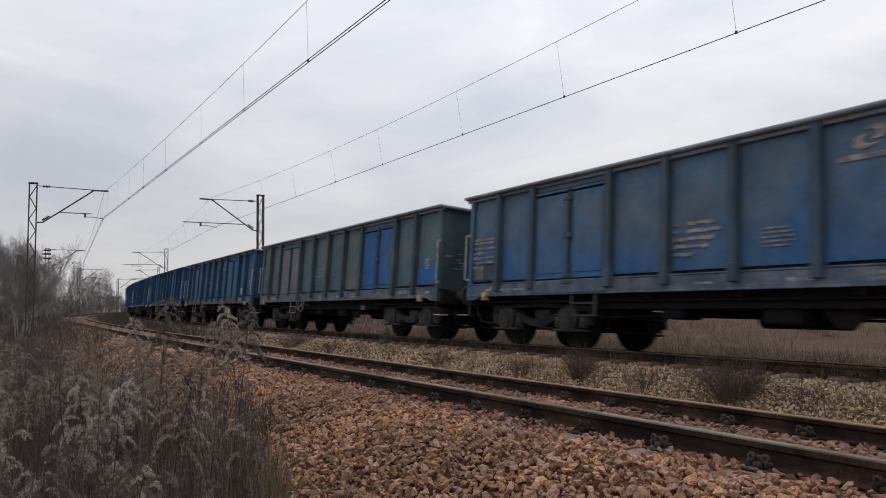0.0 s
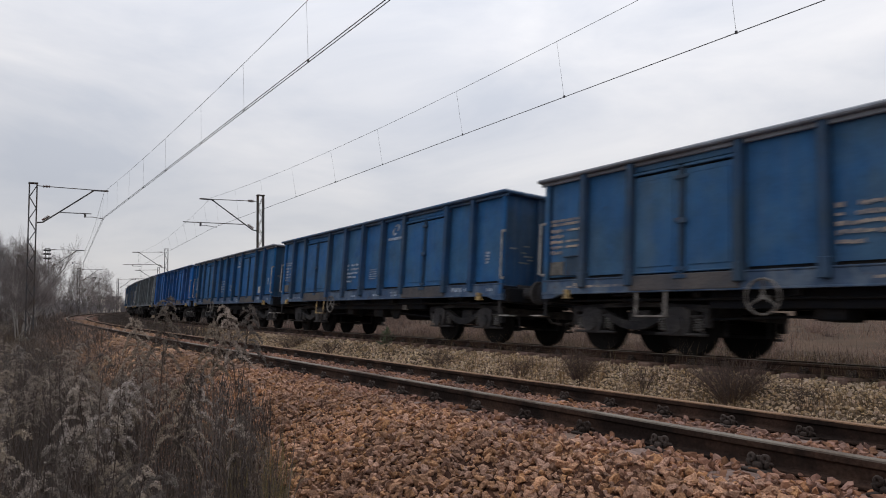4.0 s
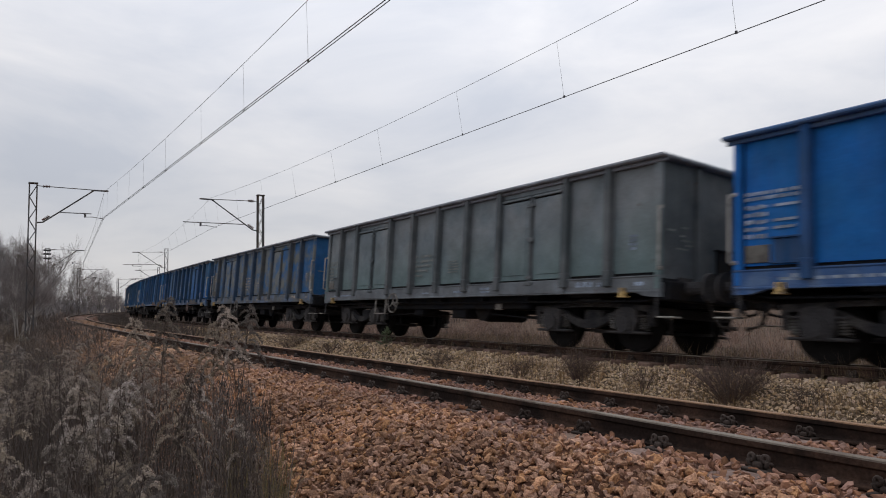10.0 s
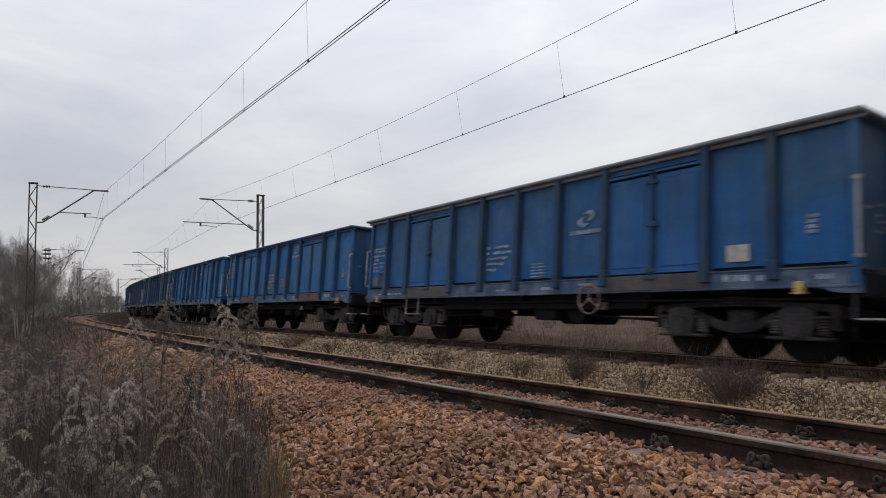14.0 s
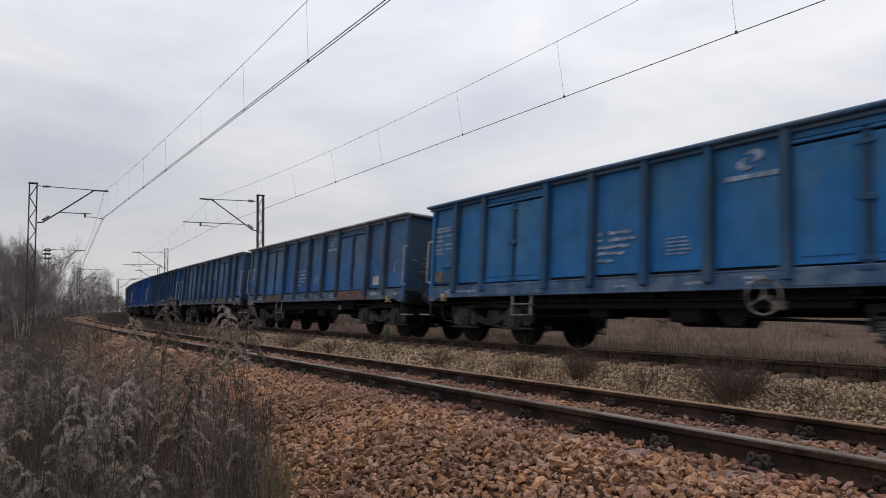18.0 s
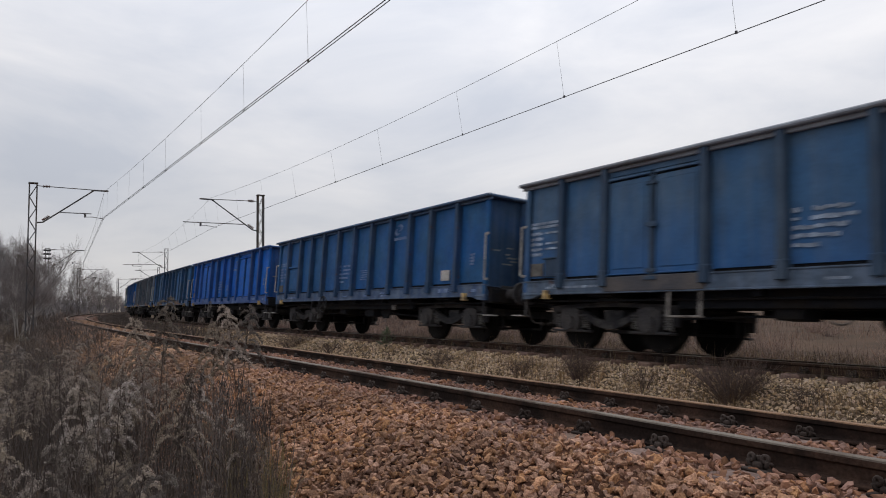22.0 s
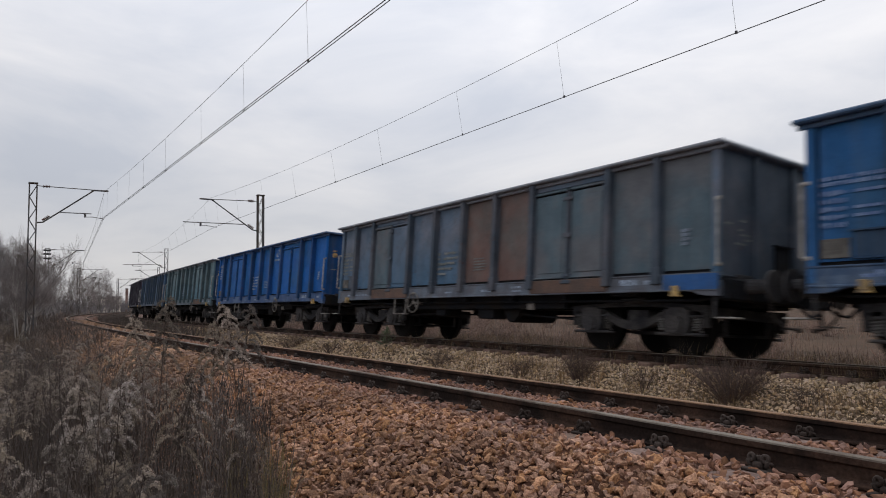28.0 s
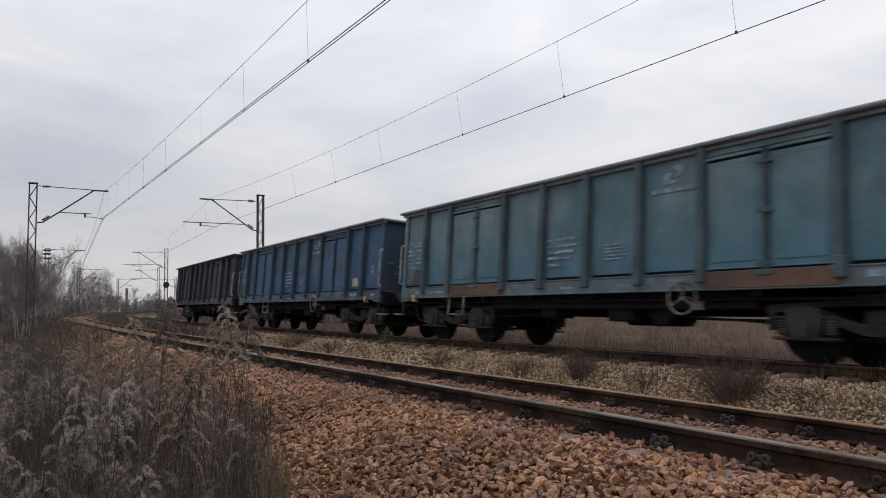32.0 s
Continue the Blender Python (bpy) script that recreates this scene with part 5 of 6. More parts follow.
def scatter(shapes, pos, size, rot, rng):
    verts, faces, base = [], [], 0
    pick = rng.integers(0, len(shapes), len(pos))
    for k, (v, f) in enumerate(shapes):
        w = np.nonzero(pick == k)[0]
        if not len(w):
            continue
        q = np.einsum("nij,vj->nvi", rot[w], v) * size[w, None, None] + pos[w, None, :]
        verts.append(q.reshape(-1, 3))
        faces.append((f[None] + (base + np.arange(len(w)) * len(v))[:, None, None]).reshape(-1, 3))
        base += len(w) * len(v)
    return np.concatenate(verts), np.concatenate(faces)


def bed_height(section, s, lat):
    x, z = zip(*section)
    return np.interp(lat, x, z)


def stones(name, section, s0, s1, l0, l1, gap, size, mat, seed, label, parent, skip=None, lift=0.0):
    rng = np.random.default_rng(seed)
    ns, nl = int((s1 - s0) / gap), int((l1 - l0) / gap)
    s = s0 + (np.arange(ns)[:, None] + rng.uniform(-0.45, 0.45, (ns, nl)) + 0.5) * gap
    lat = l0 + (np.arange(nl)[None] + rng.uniform(-0.45, 0.45, (ns, nl)) + 0.5) * gap
    s, lat = s.ravel(), lat.ravel()
    keep = np.ones(len(s), bool) if skip is None else ~skip(s, lat, rng)
    s, lat = s[keep], lat[keep]
    z = bed_height(section, s, lat) + lift + rng.uniform(-0.026, 0.018, len(s))
    pos = on_line(s, lat, z)
    n = len(s)
    sz = size * rng.lognormal(0, 0.28, n)
    v, f = scatter(rock_shapes(10, seed), pos, sz, spin(rng, n, 0.6), rng)
    ob = part(name, joined(name, v, f), mat, parent, label)
    tagged(ob, kind="stuff")
    return ob


def on_sleeper(s, lat, rng):
    """True for most stones that would lie on a sleeper near a rail, and for those under the rails."""
    off = np.abs((s - SLEEPER_S0 + SLEEPER_STEP / 2) % SLEEPER_STEP - SLEEPER_STEP / 2)
    near = np.abs(np.abs(lat) - HALF)
    return (near < 0.085) | ((off < 0.095) & (near < 0.36) & (rng.uniform(0, 1, len(s)) < 0.72))


PIECE = (-4.6, -3.4, -2.1, -1.5)       # the stretch whose stones are single pieces


def not_single(s, lat, rng):
    return on_sleeper(s, lat, rng) | ((s > PIECE[0]) & (s < PIECE[1]) & (lat > PIECE[2]) & (lat < PIECE[3]))


stones("stones", BED1, -9.0, 0.6, -3.05, -1.25, 0.043, 0.030, STONE_RED, 1, "red-brown crushed stones", bed_near, not_single, -0.010)
stones("stones", BED1, -9.0, 0.6, -1.32, -0.80, 0.036, 0.024, STONE_DARK, 15, "small dark red stones beside the rail", bed_near, on_sleeper, 0.010)
stones("stones", BED1, -9.0, 0.6, -2.85, -1.12, 0.056, 0.031, STONE_RED, 2, "red-brown crushed stones", bed_near, on_sleeper, 0.020)
stones("stones", BED1, -7.0, -1.2, -2.9, -1.15, 0.036, 0.017, STONE_RED, 17, "small red-brown chips", bed_near, on_sleeper, 0.012)
stones("stones", BED1, -22.0, -9.0, -3.0, -0.84, 0.062, 0.046, STONE_TAN, 3, "red-brown crushed stones", bed_near, on_sleeper)
stones("stones", BED1, -60.0, -22.0, -2.9, -0.84, 0.12, 0.075, STONE_TAN, 4, "red-brown crushed stones", bed_near)
stones("stones", BED1, -24.0, 0.6, -0.67, 0.67, 0.046, 0.032, STONE_DARK, 5, "red-brown crushed stones", bed_near, on_sleeper)
stones("stones", BED1, -60.0, -24.0, -0.67, 0.67, 0.12, 0.07, STONE_TAN, 10, "red-brown crushed stones", bed_near)
stones("stones", BED1, -22.0, 0.6, 0.84, 2.2, 0.075, 0.045, STONE_RED, 6, "red-brown crushed stones", bed_near, on_sleeper)
stones("stones", BED2, -12.0, 0.6, D_GAP - 2.75, D_GAP - 0.85, 0.038, 0.027, STONE_PALE, 7, "pale crushed stones", bed_far, None, -0.01)
stones("stones", BED2, -12.0, 0.6, D_GAP - 2.75, D_GAP - 0.95, 0.054, 0.027, STONE_PALE, 16, "pale crushed stones", bed_far, None, 0.016)
stones("stones", BED2, -40.0, -12.0, D_GAP - 2.75, D_GAP - 0.85, 0.068, 0.044, STONE_PALE, 8, "pale crushed stones", bed_far)
stones("stones", BED2, -24.0, 0.6, D_GAP - 0.68, D_GAP + 2.0, 0.11, 0.06, STONE_PALE, 9, "pale crushed stones", bed_far)

# the beds go on beyond the eye
stones("stones", BED1, 0.6, 16.0, -3.05, -0.84, 0.085, 0.062, STONE_RED, 12, "red-brown crushed stones", bed_near)
stones("stones", BED1, 0.6, 16.0, -0.67, 2.2, 0.10, 0.066, STONE_RED, 13, "red-brown crushed stones", bed_near, on_sleeper)
stones("stones", BED2, 0.6, 16.0, D_GAP - 2.75, D_GAP + 2.0, 0.11, 0.066, STONE_PALE, 14, "pale crushed stones", bed_far, lambda s, lat, rng: np.abs(np.abs(lat - D_GAP) - HALF) < 0.085)


def single_stones():
    rng = np.random.default_rng(21)
    meshes = [joined("stone", v, f) for v, f in rock_shapes(10, 22)]
    n = 0
    for s in np.arange(PIECE[0], PIECE[1], 0.048):
        for lat in np.arange(PIECE[2], PIECE[3], 0.052):
            if n >= 295:
                return
            a, b = s + rng.uniform(-0.02, 0.02), lat + rng.uniform(-0.025, 0.025)
            ob = part("stone", meshes[n % 10], STONE_RED_ONE, bed_near)
            m = Matrix.Translation(on_line(a, b, bed_height(BED1, a, b) + rng.uniform(-0.01, 0.02)))
            ob.matrix_basis = m @ Euler(rng.normal(0, 0.5, 2).tolist() + [rng.uniform(0, 6.3)]).to_matrix().to_4x4() @ Matrix.Scale(float(0.033 * rng.lognormal(0, 0.24)), 4)
            n += 1


single_stones()


# ---------------------------------------------------------------- dry plants
STEM = material("dry_brown_stem", (0.088, 0.066, 0.058), 0.95, scale=10, vary=0.3, second=(0.05, 0.032, 0.026), patch=4, bump=0, random_by="object", spread=0.4)
UNDER = material("dead_undergrowth", (0.126, 0.103, 0.091), 0.97, scale=4, vary=0.3, second=(0.052, 0.040, 0.036), patch=0.9, bump=0, random_by="island", spread=0.5)
DRY_LEAF = material("withered_leaf", (0.135, 0.108, 0.094), 0.97, scale=10, vary=0.3, second=(0.07, 0.053, 0.045), patch=5, bump=0, random_by="object", spread=0.45)
FLUFF = material("grey_seed_fluff", (0.30, 0.255, 0.22), 1.0, scale=10, vary=0.3, second=(0.19, 0.155, 0.128), patch=5, bump=0, random_by="object", spread=0.5)
STRAW = material("dry_grass", (0.17, 0.125, 0.075), 0.97, scale=4, vary=0.3, second=(0.10, 0.073, 0.048), patch=0.8, bump=0, random_by="island", spread=0.4)
ORANGE_STRAW = material("orange_straw", (0.33, 0.215, 0.12), 0.97, scale=4, vary=0.3, second=(0.20, 0.13, 0.075), patch=0.8, bump=0, random_by="island", spread=0.4, spec=0.1)
GREEN_GRASS = material("yellow_green_grass", (0.25, 0.21, 0.10), 0.95, scale=4, vary=0.3, second=(0.17, 0.125, 0.07), patch=1.5, bump=0, random_by="island", spread=0.4)
REED = material("pinkish_dead_stalks", (0.28, 0.19, 0.155), 0.97, scale=4, vary=0.3, second=(0.10, 0.066, 0.056), patch=0.9, bump=0, random_by="island", spread=0.5)
TWIG = material("dark_twigs", (0.13, 0.09, 0.076), 0.95, scale=6, vary=0.3, second=(0.08, 0.058, 0.05), patch=2, bump=0, random_by="island", spread=0.35)
NEEDLE = material("green_needles", (0.12, 0.155, 0.085), 0.9, scale=6, vary=0.3, second=(0.06, 0.085, 0.047), patch=3, bump=0, random_by="island", spread=0.3)


class Tri:
    """Gathers thin tubes, blades and tufts as triangles."""

    def __init__(self, seed):
        self.v, self.f, self.rng = [], [], random.Random(seed)

    def blade(self, pts, w, wend=0.0, flat=None):
        """A ribbon along pts, w wide at its foot."""
        n, k = len(pts), len(self.v)
        side = flat or Vector((self.rng.uniform(-1, 1), self.rng.uniform(-1, 1), 0)).normalized()
        for i, p in enumerate(pts):
            h = (w + (wend - w) * i / (n - 1)) / 2
            self.v += [tuple(p - side * h), tuple(p + side * h)]
        for i in range(n - 1):
            a = k + 2 * i
            self.f += [(a, a + 1, a + 3), (a, a + 3, a + 2)]

    def stick(self, pts, r0, r1, seg=3):
        n, k = len(pts), len(self.v)
        d = (pts[-1] - pts[0]).normalized()
        u = d.orthogonal().normalized()
        w = d.cross(u)
        for i, p in enumerate(pts):
            r = r0 + (r1 - r0) * i / (n - 1)
            for j in range(seg):
                a = j * math.tau / seg
                self.v.append(tuple(p + (u * math.cos(a) + w * math.sin(a)) * r))
        for i in range(n - 1):
            for j in range(seg):
                a, b = k + i * seg + j, k + i * seg + (j + 1) % seg
                self.f += [(a, b, b + seg), (a, b + seg, a + seg)]

    def tuft(self, p, r):
        """A speck of down: a small uneven tetrahedron."""
        k, g = len(self.v), self.rng
        for i in range(4):
            self.v.append((p[0] + g.uniform(-r, r), p[1] + g.uniform(-r, r), p[2] + g.uniform(-r, r)))
        self.f += [(k, k + 1, k + 2), (k, k + 2, k + 3), (k, k + 3, k + 1), (k + 1, k + 3, k + 2)]

    def mesh(self, name):
        return joined(name, self.v, self.f)


def weed_meshes(seed, h, plumy, tiers=0, leafy=0):
    """A dead goldenrod: stem, withered leaves along it and an arching plume of seed down; tiers: layers of plumes round an upright
    top; leafy: more leaves that still cling to the whole stem."""
    g = random.Random(seed)
    stem, leaf, down = Tri(seed), Tri(seed + 1), Tri(seed + 2)
    lean = Vector((g.uniform(-0.12, 0.12), g.uniform(-0.12, 0.12), 0))
    nod = g.uniform(0, math.tau)
    bow = Vector((math.cos(nod), math.sin(nod), -0.35)) * (0.16 if plumy and not tiers else 0.02)
    at = lambda f: Vector((0, 0, h * f)) + lean * (f * f * h) + bow * max(0.0, f - 0.8) ** 1.6 * 16 + Vector((math.sin(f * 5 + seed) * 0.012, math.cos(f * 4 + seed) * 0.012, 0))
    stem.stick([at(i / 12) for i in range(13)], 0.0042, 0.0016, 4)
    for i in range(g.randint(30, 40) if plumy else g.randint(70, 100)):
        f = g.uniform(0.25, 0.86 if plumy else 1.0)
        p, a = at(f), g.uniform(0, math.tau)
        d, L = Vector((math.cos(a), math.sin(a), 0)), g.uniform(0.012, 0.055) * (1.3 - 0.6 * f)
        leaf.blade([p, p + d * L * 0.5 + Vector((0, 0, g.uniform(-0.01, 0.01))), p + d * L * 0.7 + Vector((0, 0, -L * g.uniform(0.4, 1.0)))], g.uniform(0.004, 0.009), 0.001)
    for i in range(leafy):
        f = g.uniform(0.08, 0.99)
        p, a = at(f), g.uniform(0, math.tau)
        d, L = Vector((math.cos(a), math.sin(a), 0)), g.uniform(0.02, 0.055) * (1.25 - 0.7 * f)
        leaf.blade([p, p + d * L * 0.6 + Vector((0, 0, L * g.uniform(0.2, 0.9))), p + d * L + Vector((0, 0, -L * g.uniform(0.0, 0.9)))], g.uniform(0.006, 0.012), 0.002)
    for i in range(tiers or (g.randint(6, 9) if plumy else 3)):
        f = 0.72 + 0.27 * (i + g.uniform(0, 1)) / tiers if tiers else g.uniform(0.70, 0.985)
        p = at(f)
        a = nod + (2.4 * i if tiers else g.gauss(0, 1.0))
        L = ((1.04 - f) * g.uniform(0.28, 0.55) + 0.035) * (1 if plumy else 0.4)
        d = Vector((math.cos(a), math.sin(a), 0))
        arch = lambda q: p + d * L * q + Vector((0, 0, L * (1.0 * q - 1.45 * q * q)))
        stem.stick([arch(q) for q in (0, 0.25, 0.5, 0.75, 1.0)], 0.0014, 0.0007, 3)
        n = int(60 + L * 1900) if plumy else 8
        for k in range(n):
            q = 0.15 + 0.85 * (k / n)
            w = 0.0035 + 0.0032 * math.sin(q * 3)
            down.tuft(arch(q) + Vector((g.gauss(0, w), g.gauss(0, w), abs(g.gauss(0.003, w)))), g.uniform(0.0025, 0.0058))
    for k in range(110 if plumy else 4):
        b = at(g.uniform(0.86, 1.0))
        down.tuft(b + Vector((g.gauss(0, 0.007), g.gauss(0, 0.007), g.gauss(0.003, 0.007))), g.uniform(0.0025, 0.0055))
    return stem.mesh("stem"), leaf.mesh("leaves"), down.mesh("seed_head")


WEED_H = (1.28, 1.05, 1.4, 1.15, 0.92, 1.22, 1.33, 0.8, 1.1, 1.25)
BARE_KINDS = (1, 3, 4, 6, 7, 8)


def weed_spots(count, seed, near, deep):
    rng, spots = np.random.default_rng(seed), []
    while len(spots) < count:
        d = near + deep * rng.uniform(0, 1) ** 1.5
        a = radians(rng.uniform(-1, 42))
        x, y = -d * math.cos(a), d * math.sin(a) - 0.55
        s, lat = line_place(x, y)
        edge = -2.75 - 1.0 * min(1.0, max(0.0, (d - 7) / 5)) + 0.5 * noise.noise(Vector((float(s[0]) * 0.8, 1, 1)))
        if lat[0] > edge or y > (-0.30 if d > 4 else -0.25) * x or y < -0.2 * d - 0.3:
            continue
        spots.append((x, y))
    xs, ys = np.array(spots).T
    return rng, np.stack([xs, ys, ground_z(xs, ys)], -1)


def make_weeds():
    kinds = [weed_meshes(100 + 7 * k, h, k not in BARE_KINDS) for k, h in enumerate(WEED_H)]
    kinds += [weed_meshes(211, 1.5, True, 22, 40), weed_meshes(223, 1.3, False, 0, 170), weed_meshes(231, 1.25, True, 12, 90), weed_meshes(247, 1.15, False, 0, 120)]
    rng, spots = weed_spots(275, 5, 1.9, 11)

    def plant_weed(k, x, y, z, size, turn):
        plant = empty("dead_goldenrod", pose(x, y, z - 0.03, rng.normal(0, 4), rng.normal(0, 4), turn) @ Matrix.Scale(size, 4))
        tagged(plant, "bare dark dry weed stem with withered leaves" if k in BARE_KINDS + (11, 13) else "dried goldenrod with a fluffy grey seed head", "weed", group="dead weeds beside the track")
        for nm, me, mt in zip(("stem", "leaves", "seed_head"), kinds[k], (STEM, DRY_LEAF, FLUFF)):
            tagged(part(nm, me, mt, plant), kind="" if nm == "stem" else "stuff")

    for x, y, z in spots:
        edge = -0.30 * x - y < 0.5
        plant_weed(int(rng.choice((0, 2, 5, 9)) if rng.uniform() < (0.42 if math.hypot(x, y) > 2.7 else 0.24) else rng.choice(BARE_KINDS)), x, y, z, float(rng.uniform(0.8, 1.08) * (0.85 if edge else 1)), float(rng.uniform(0, 360)))
    # taller ones at the edge of the ballast
    for k, x, y, size, turn in ((5, -3.16, 0.33, 0.93, 30), (0, -3.2, 0.38, 0.9, 150), (9, -2.67, 0.60, 0.80, 70), (0, -2.75, 0.63, 0.76, 200), (2, -4.9, 0.19, 0.95, 0), (9, -5.1, 0.1, 1.0, 80), (10, -5.40, 1.04, 1.13, 20), (10, -5.55, 1.10, 1.04, 170), (10, -5.28, 1.50, 1.10, 140), (10, -5.20, 1.64, 1.09, 260), (10, -5.45, 1.46, 1.02, 330),
                                (12, -4.15, 0.88, 0.98, 40), (11, -4.05, 0.90, 1.0, 10), (11, -3.9, 0.93, 0.98, 200), (11, -2.98, 0.99, 1.0, 30), (13, -2.85, 0.87, 1.0, 80), (11, -3.02, 0.88, 0.97, 140), (13, -2.80, 0.79, 1.05, 10),
                                (11, -3.12, 0.81, 1.0, 250), (13, -2.93, 0.72, 1.1, 60), (11, -3.24, 0.76, 1.02, 330), (12, -3.35, 0.75, 1.0, 90), (13, -3.15, 0.67, 1.1, 120), (11, -3.46, 0.68, 1.0, 0), (12, -2.62, 0.50, 0.86, 20), (12, -2.72, 0.45, 0.83, 160),
                                (11, -3.6, 0.55, 1.0, 70), (12, -3.7, 0.35, 0.98, 70), (12, -3.9, 0.15, 1.02, 190), (11, -3.3, 0.42, 0.95, 300), (12, -4.3, 0.5, 1.03, 250),
                                (1, -5.9, 1.22, 1.1, 50), (1, -5.85, 1.15, 1.05, 10), (4, -4.9, 1.5, 1.05, 120), (5, -5.92, 1.18, 0.82, 20), (3, -4.4, 1.38, 1.0, 20), (6, -4.8, 1.45, 0.9, 80), (8, -4.5, 1.30, 1.0, 170),
                                (3, -5.3, 1.6, 1.05, 60), (8, -5.2, 1.5, 1.0, 280), (6, -4.3, 1.2, 0.85, 180), (3, -4.0, 1.1, 0.95, 100), (6, -4.6, 1.6, 0.72, 10)):
        plant_weed(k, x, y, ground_at(x, y), size, turn)
    # the rest of the weeds, farther off, as one
    rng2, rest = weed_spots(520, 6, 6.5, 34)
    for name, n, mt in (("weed_stems", 0, STEM), ("weed_leaves", 1, DRY_LEAF), ("weed_seed_heads", 2, FLUFF)):
        forms = []
        for kind in kinds[:10]:
            me = kind[n]
            v = np.empty(len(me.vertices) * 3, np.float32)
            me.vertices.foreach_get("co", v)
            f = np.empty(len(me.loops), np.int32)
            me.loops.foreach_get("vertex_index", f)
            v, f = v.reshape(-1, 3), f.reshape(-1, 3)
            if n == 2:
                f = f[::3]
            forms.append((v, f))
        r = np.random.default_rng(8)
        v, f = scatter(forms, rest, r.uniform(0.6, 0.95, len(rest)), spin(r, len(rest), 0.06), r)
        tagged(part(name, joined(name, v, f), mt, None), "mass of dried goldenrod farther along the verge", "weeds", kind="stuff")


def ground_at(x, y):
    return float(ground_z(np.array([x]), np.array([y]))[0])


make_weeds()


def make_bush(name, label, s, lat, z, h, spread, n, mat, seed, category="shrub", forks=3):
    """A clump of thin twigs that fan out from one foot."""
    t, g = Tri(seed), random.Random(seed)
    for i in range(n):
        a, o = g.uniform(0, math.tau), math.sqrt(g.uniform(0, 1))
        d = Vector((math.cos(a) * o * spread, math.sin(a) * o * spread, 0))
        hh = h * g.uniform(0.55, 1.1) * (1 - 0.25 * o)
        f = Vector((math.cos(a) * o * spread * 0.25, math.sin(a) * o * spread * 0.25, -0.05))
        pts = [f, f + d * 0.35 + Vector((0, 0, hh * 0.5)), f + d + Vector((0, 0, hh))]
        t.stick(pts, 0.0035, 0.0012, 3)
        for k in range(forks):
            q = pts[1].lerp(pts[2], g.uniform(0, 0.8))
            t.stick([q, q + Vector((g.gauss(0, 0.08), g.gauss(0, 0.08), g.uniform(0.06, 0.2))) * (h / 0.6)], 0.0018, 0.0008, 3)
    ob = part(name, t.mesh(name), mat, None)
    ob.matrix_basis = Matrix.Translation(on_line(s, lat, z))
    return tagged(ob, label, category, group="bare shrubs between the tracks")


def blades(name, label, spots, h, w, mat, seed, lean=0.35, per=1, spread=0.0, category="grass"):
    """Many upright blades as one mesh."""
    t, g = Tri(seed), random.Random(seed)
    for x, y, z in spots:
        for k in range(per):
            p = Vector((x + g.gauss(0, spread), y + g.gauss(0, spread), z - 0.03)) if spread else Vector((x, y, z - 0.03))
            hh = h * g.uniform(0.5, 1.25) * (1 + 0.45 * noise.noise(Vector((x * 0.9, y * 0.9, seed))))
            d = Vector((g.gauss(0, lean), g.gauss(0, lean), 0)) * hh
            t.blade([p, p + d * 0.35 + Vector((0, 0, hh * 0.6)), p + d + Vector((0, 0, hh))], w * g.uniform(0.6, 1.3), w * 0.2)
    ob = part(name, t.mesh(name), mat, None)
    return tagged(ob, label, category, kind="stuff")


def strewn(n, s0, s1, l0, l1, seed, z=None, clump=0.0):
    """Points strewn over a stretch beside the line, on the ground or on a bed."""
    rng = np.random.default_rng(seed)
    s, lat = rng.uniform(s0, s1, n), rng.uniform(l0, l1, n)
    if clump:
        keep = np.array([noise.noise(Vector((a * clump, b * clump, seed))) > -0.02 for a, b in zip(s, lat)])
        s, lat = s[keep], lat[keep]
    p = on_line(s, lat, 0)
    zz = ground_z(p[:, 0], p[:, 1]) if z is None else p[:, 2] + np.interp(lat, *zip(*z))
    return np.stack([p[:, 0], p[:, 1], zz], -1)


def near_left(p):
    return p[(p[:, 1] < -0.33 * p[:, 0] + 0.1) & (np.hypot(p[:, 0], p[:, 1]) > 1.5)]


blades("dry_undergrowth", "tangled dead brown undergrowth among the weeds", near_left(strewn(24000, -24, -0.8, -7.5, -2.75, 31)), 0.66, 0.0045, UNDER, 32, 0.4)
blades("dead_stems", "thin dark dead stems at the ballast's edge", near_left(strewn(4200, -10, -1.6, -4.6, -2.45, 57)), 0.85, 0.0055, UNDER, 58, 0.10)
blades("dry_undergrowth", "tall dead growth before the trees", near_left(strewn(9000, -60, -11, -16, -4.6, 59)), 1.15, 0.016, UNDER, 60, 0.25)
blades("dry_undergrowth", "short dead straw on the verge", near_left(strewn(6000, -16, -0.8, -6.5, -2.6, 33)), 0.36, 0.005, STRAW, 34, 0.5)
blades("dry_undergrowth", "brown dead growth on the far verge", near_left(strewn(9000, -75, -12, -11, -2.9, 37)), 0.6, 0.016, UNDER, 38, 0.4)
blades("dry_undergrowth", "pale dead grass on the far verge", near_left(strewn(4500, -60, -11, -5.5, -2.5, 39)), 0.45, 0.011, STRAW, 40, 0.4)
blades("dry_undergrowth", "brown dead grass over the shoulder of the ballast", strewn(16000, -95, -19, -3.3, -1.15, 65, BED1, 0.5), 0.40, 0.016, UNDER, 66, 0.4)
blades("dry_undergrowth", "bare brown scrub under the trees", near_left(strewn(7000, -75, -24, -22, -6.0, 67)), 1.9, 0.03, UNDER, 68, 0.22)
def under_trees(n, seed):
    """Points among the trees beside the line."""
    rng = np.random.default_rng(seed)
    a, d = np.radians(rng.uniform(82.0, 96, n)), 34 * (130 / 34) ** rng.uniform(0, 1, n)
    x, y = -d * np.sin(a), d * np.cos(a)
    ok = line_place(x, y)[1] < -4.5
    return np.stack([x[ok], y[ok], ground_z(x[ok], y[ok])], -1)


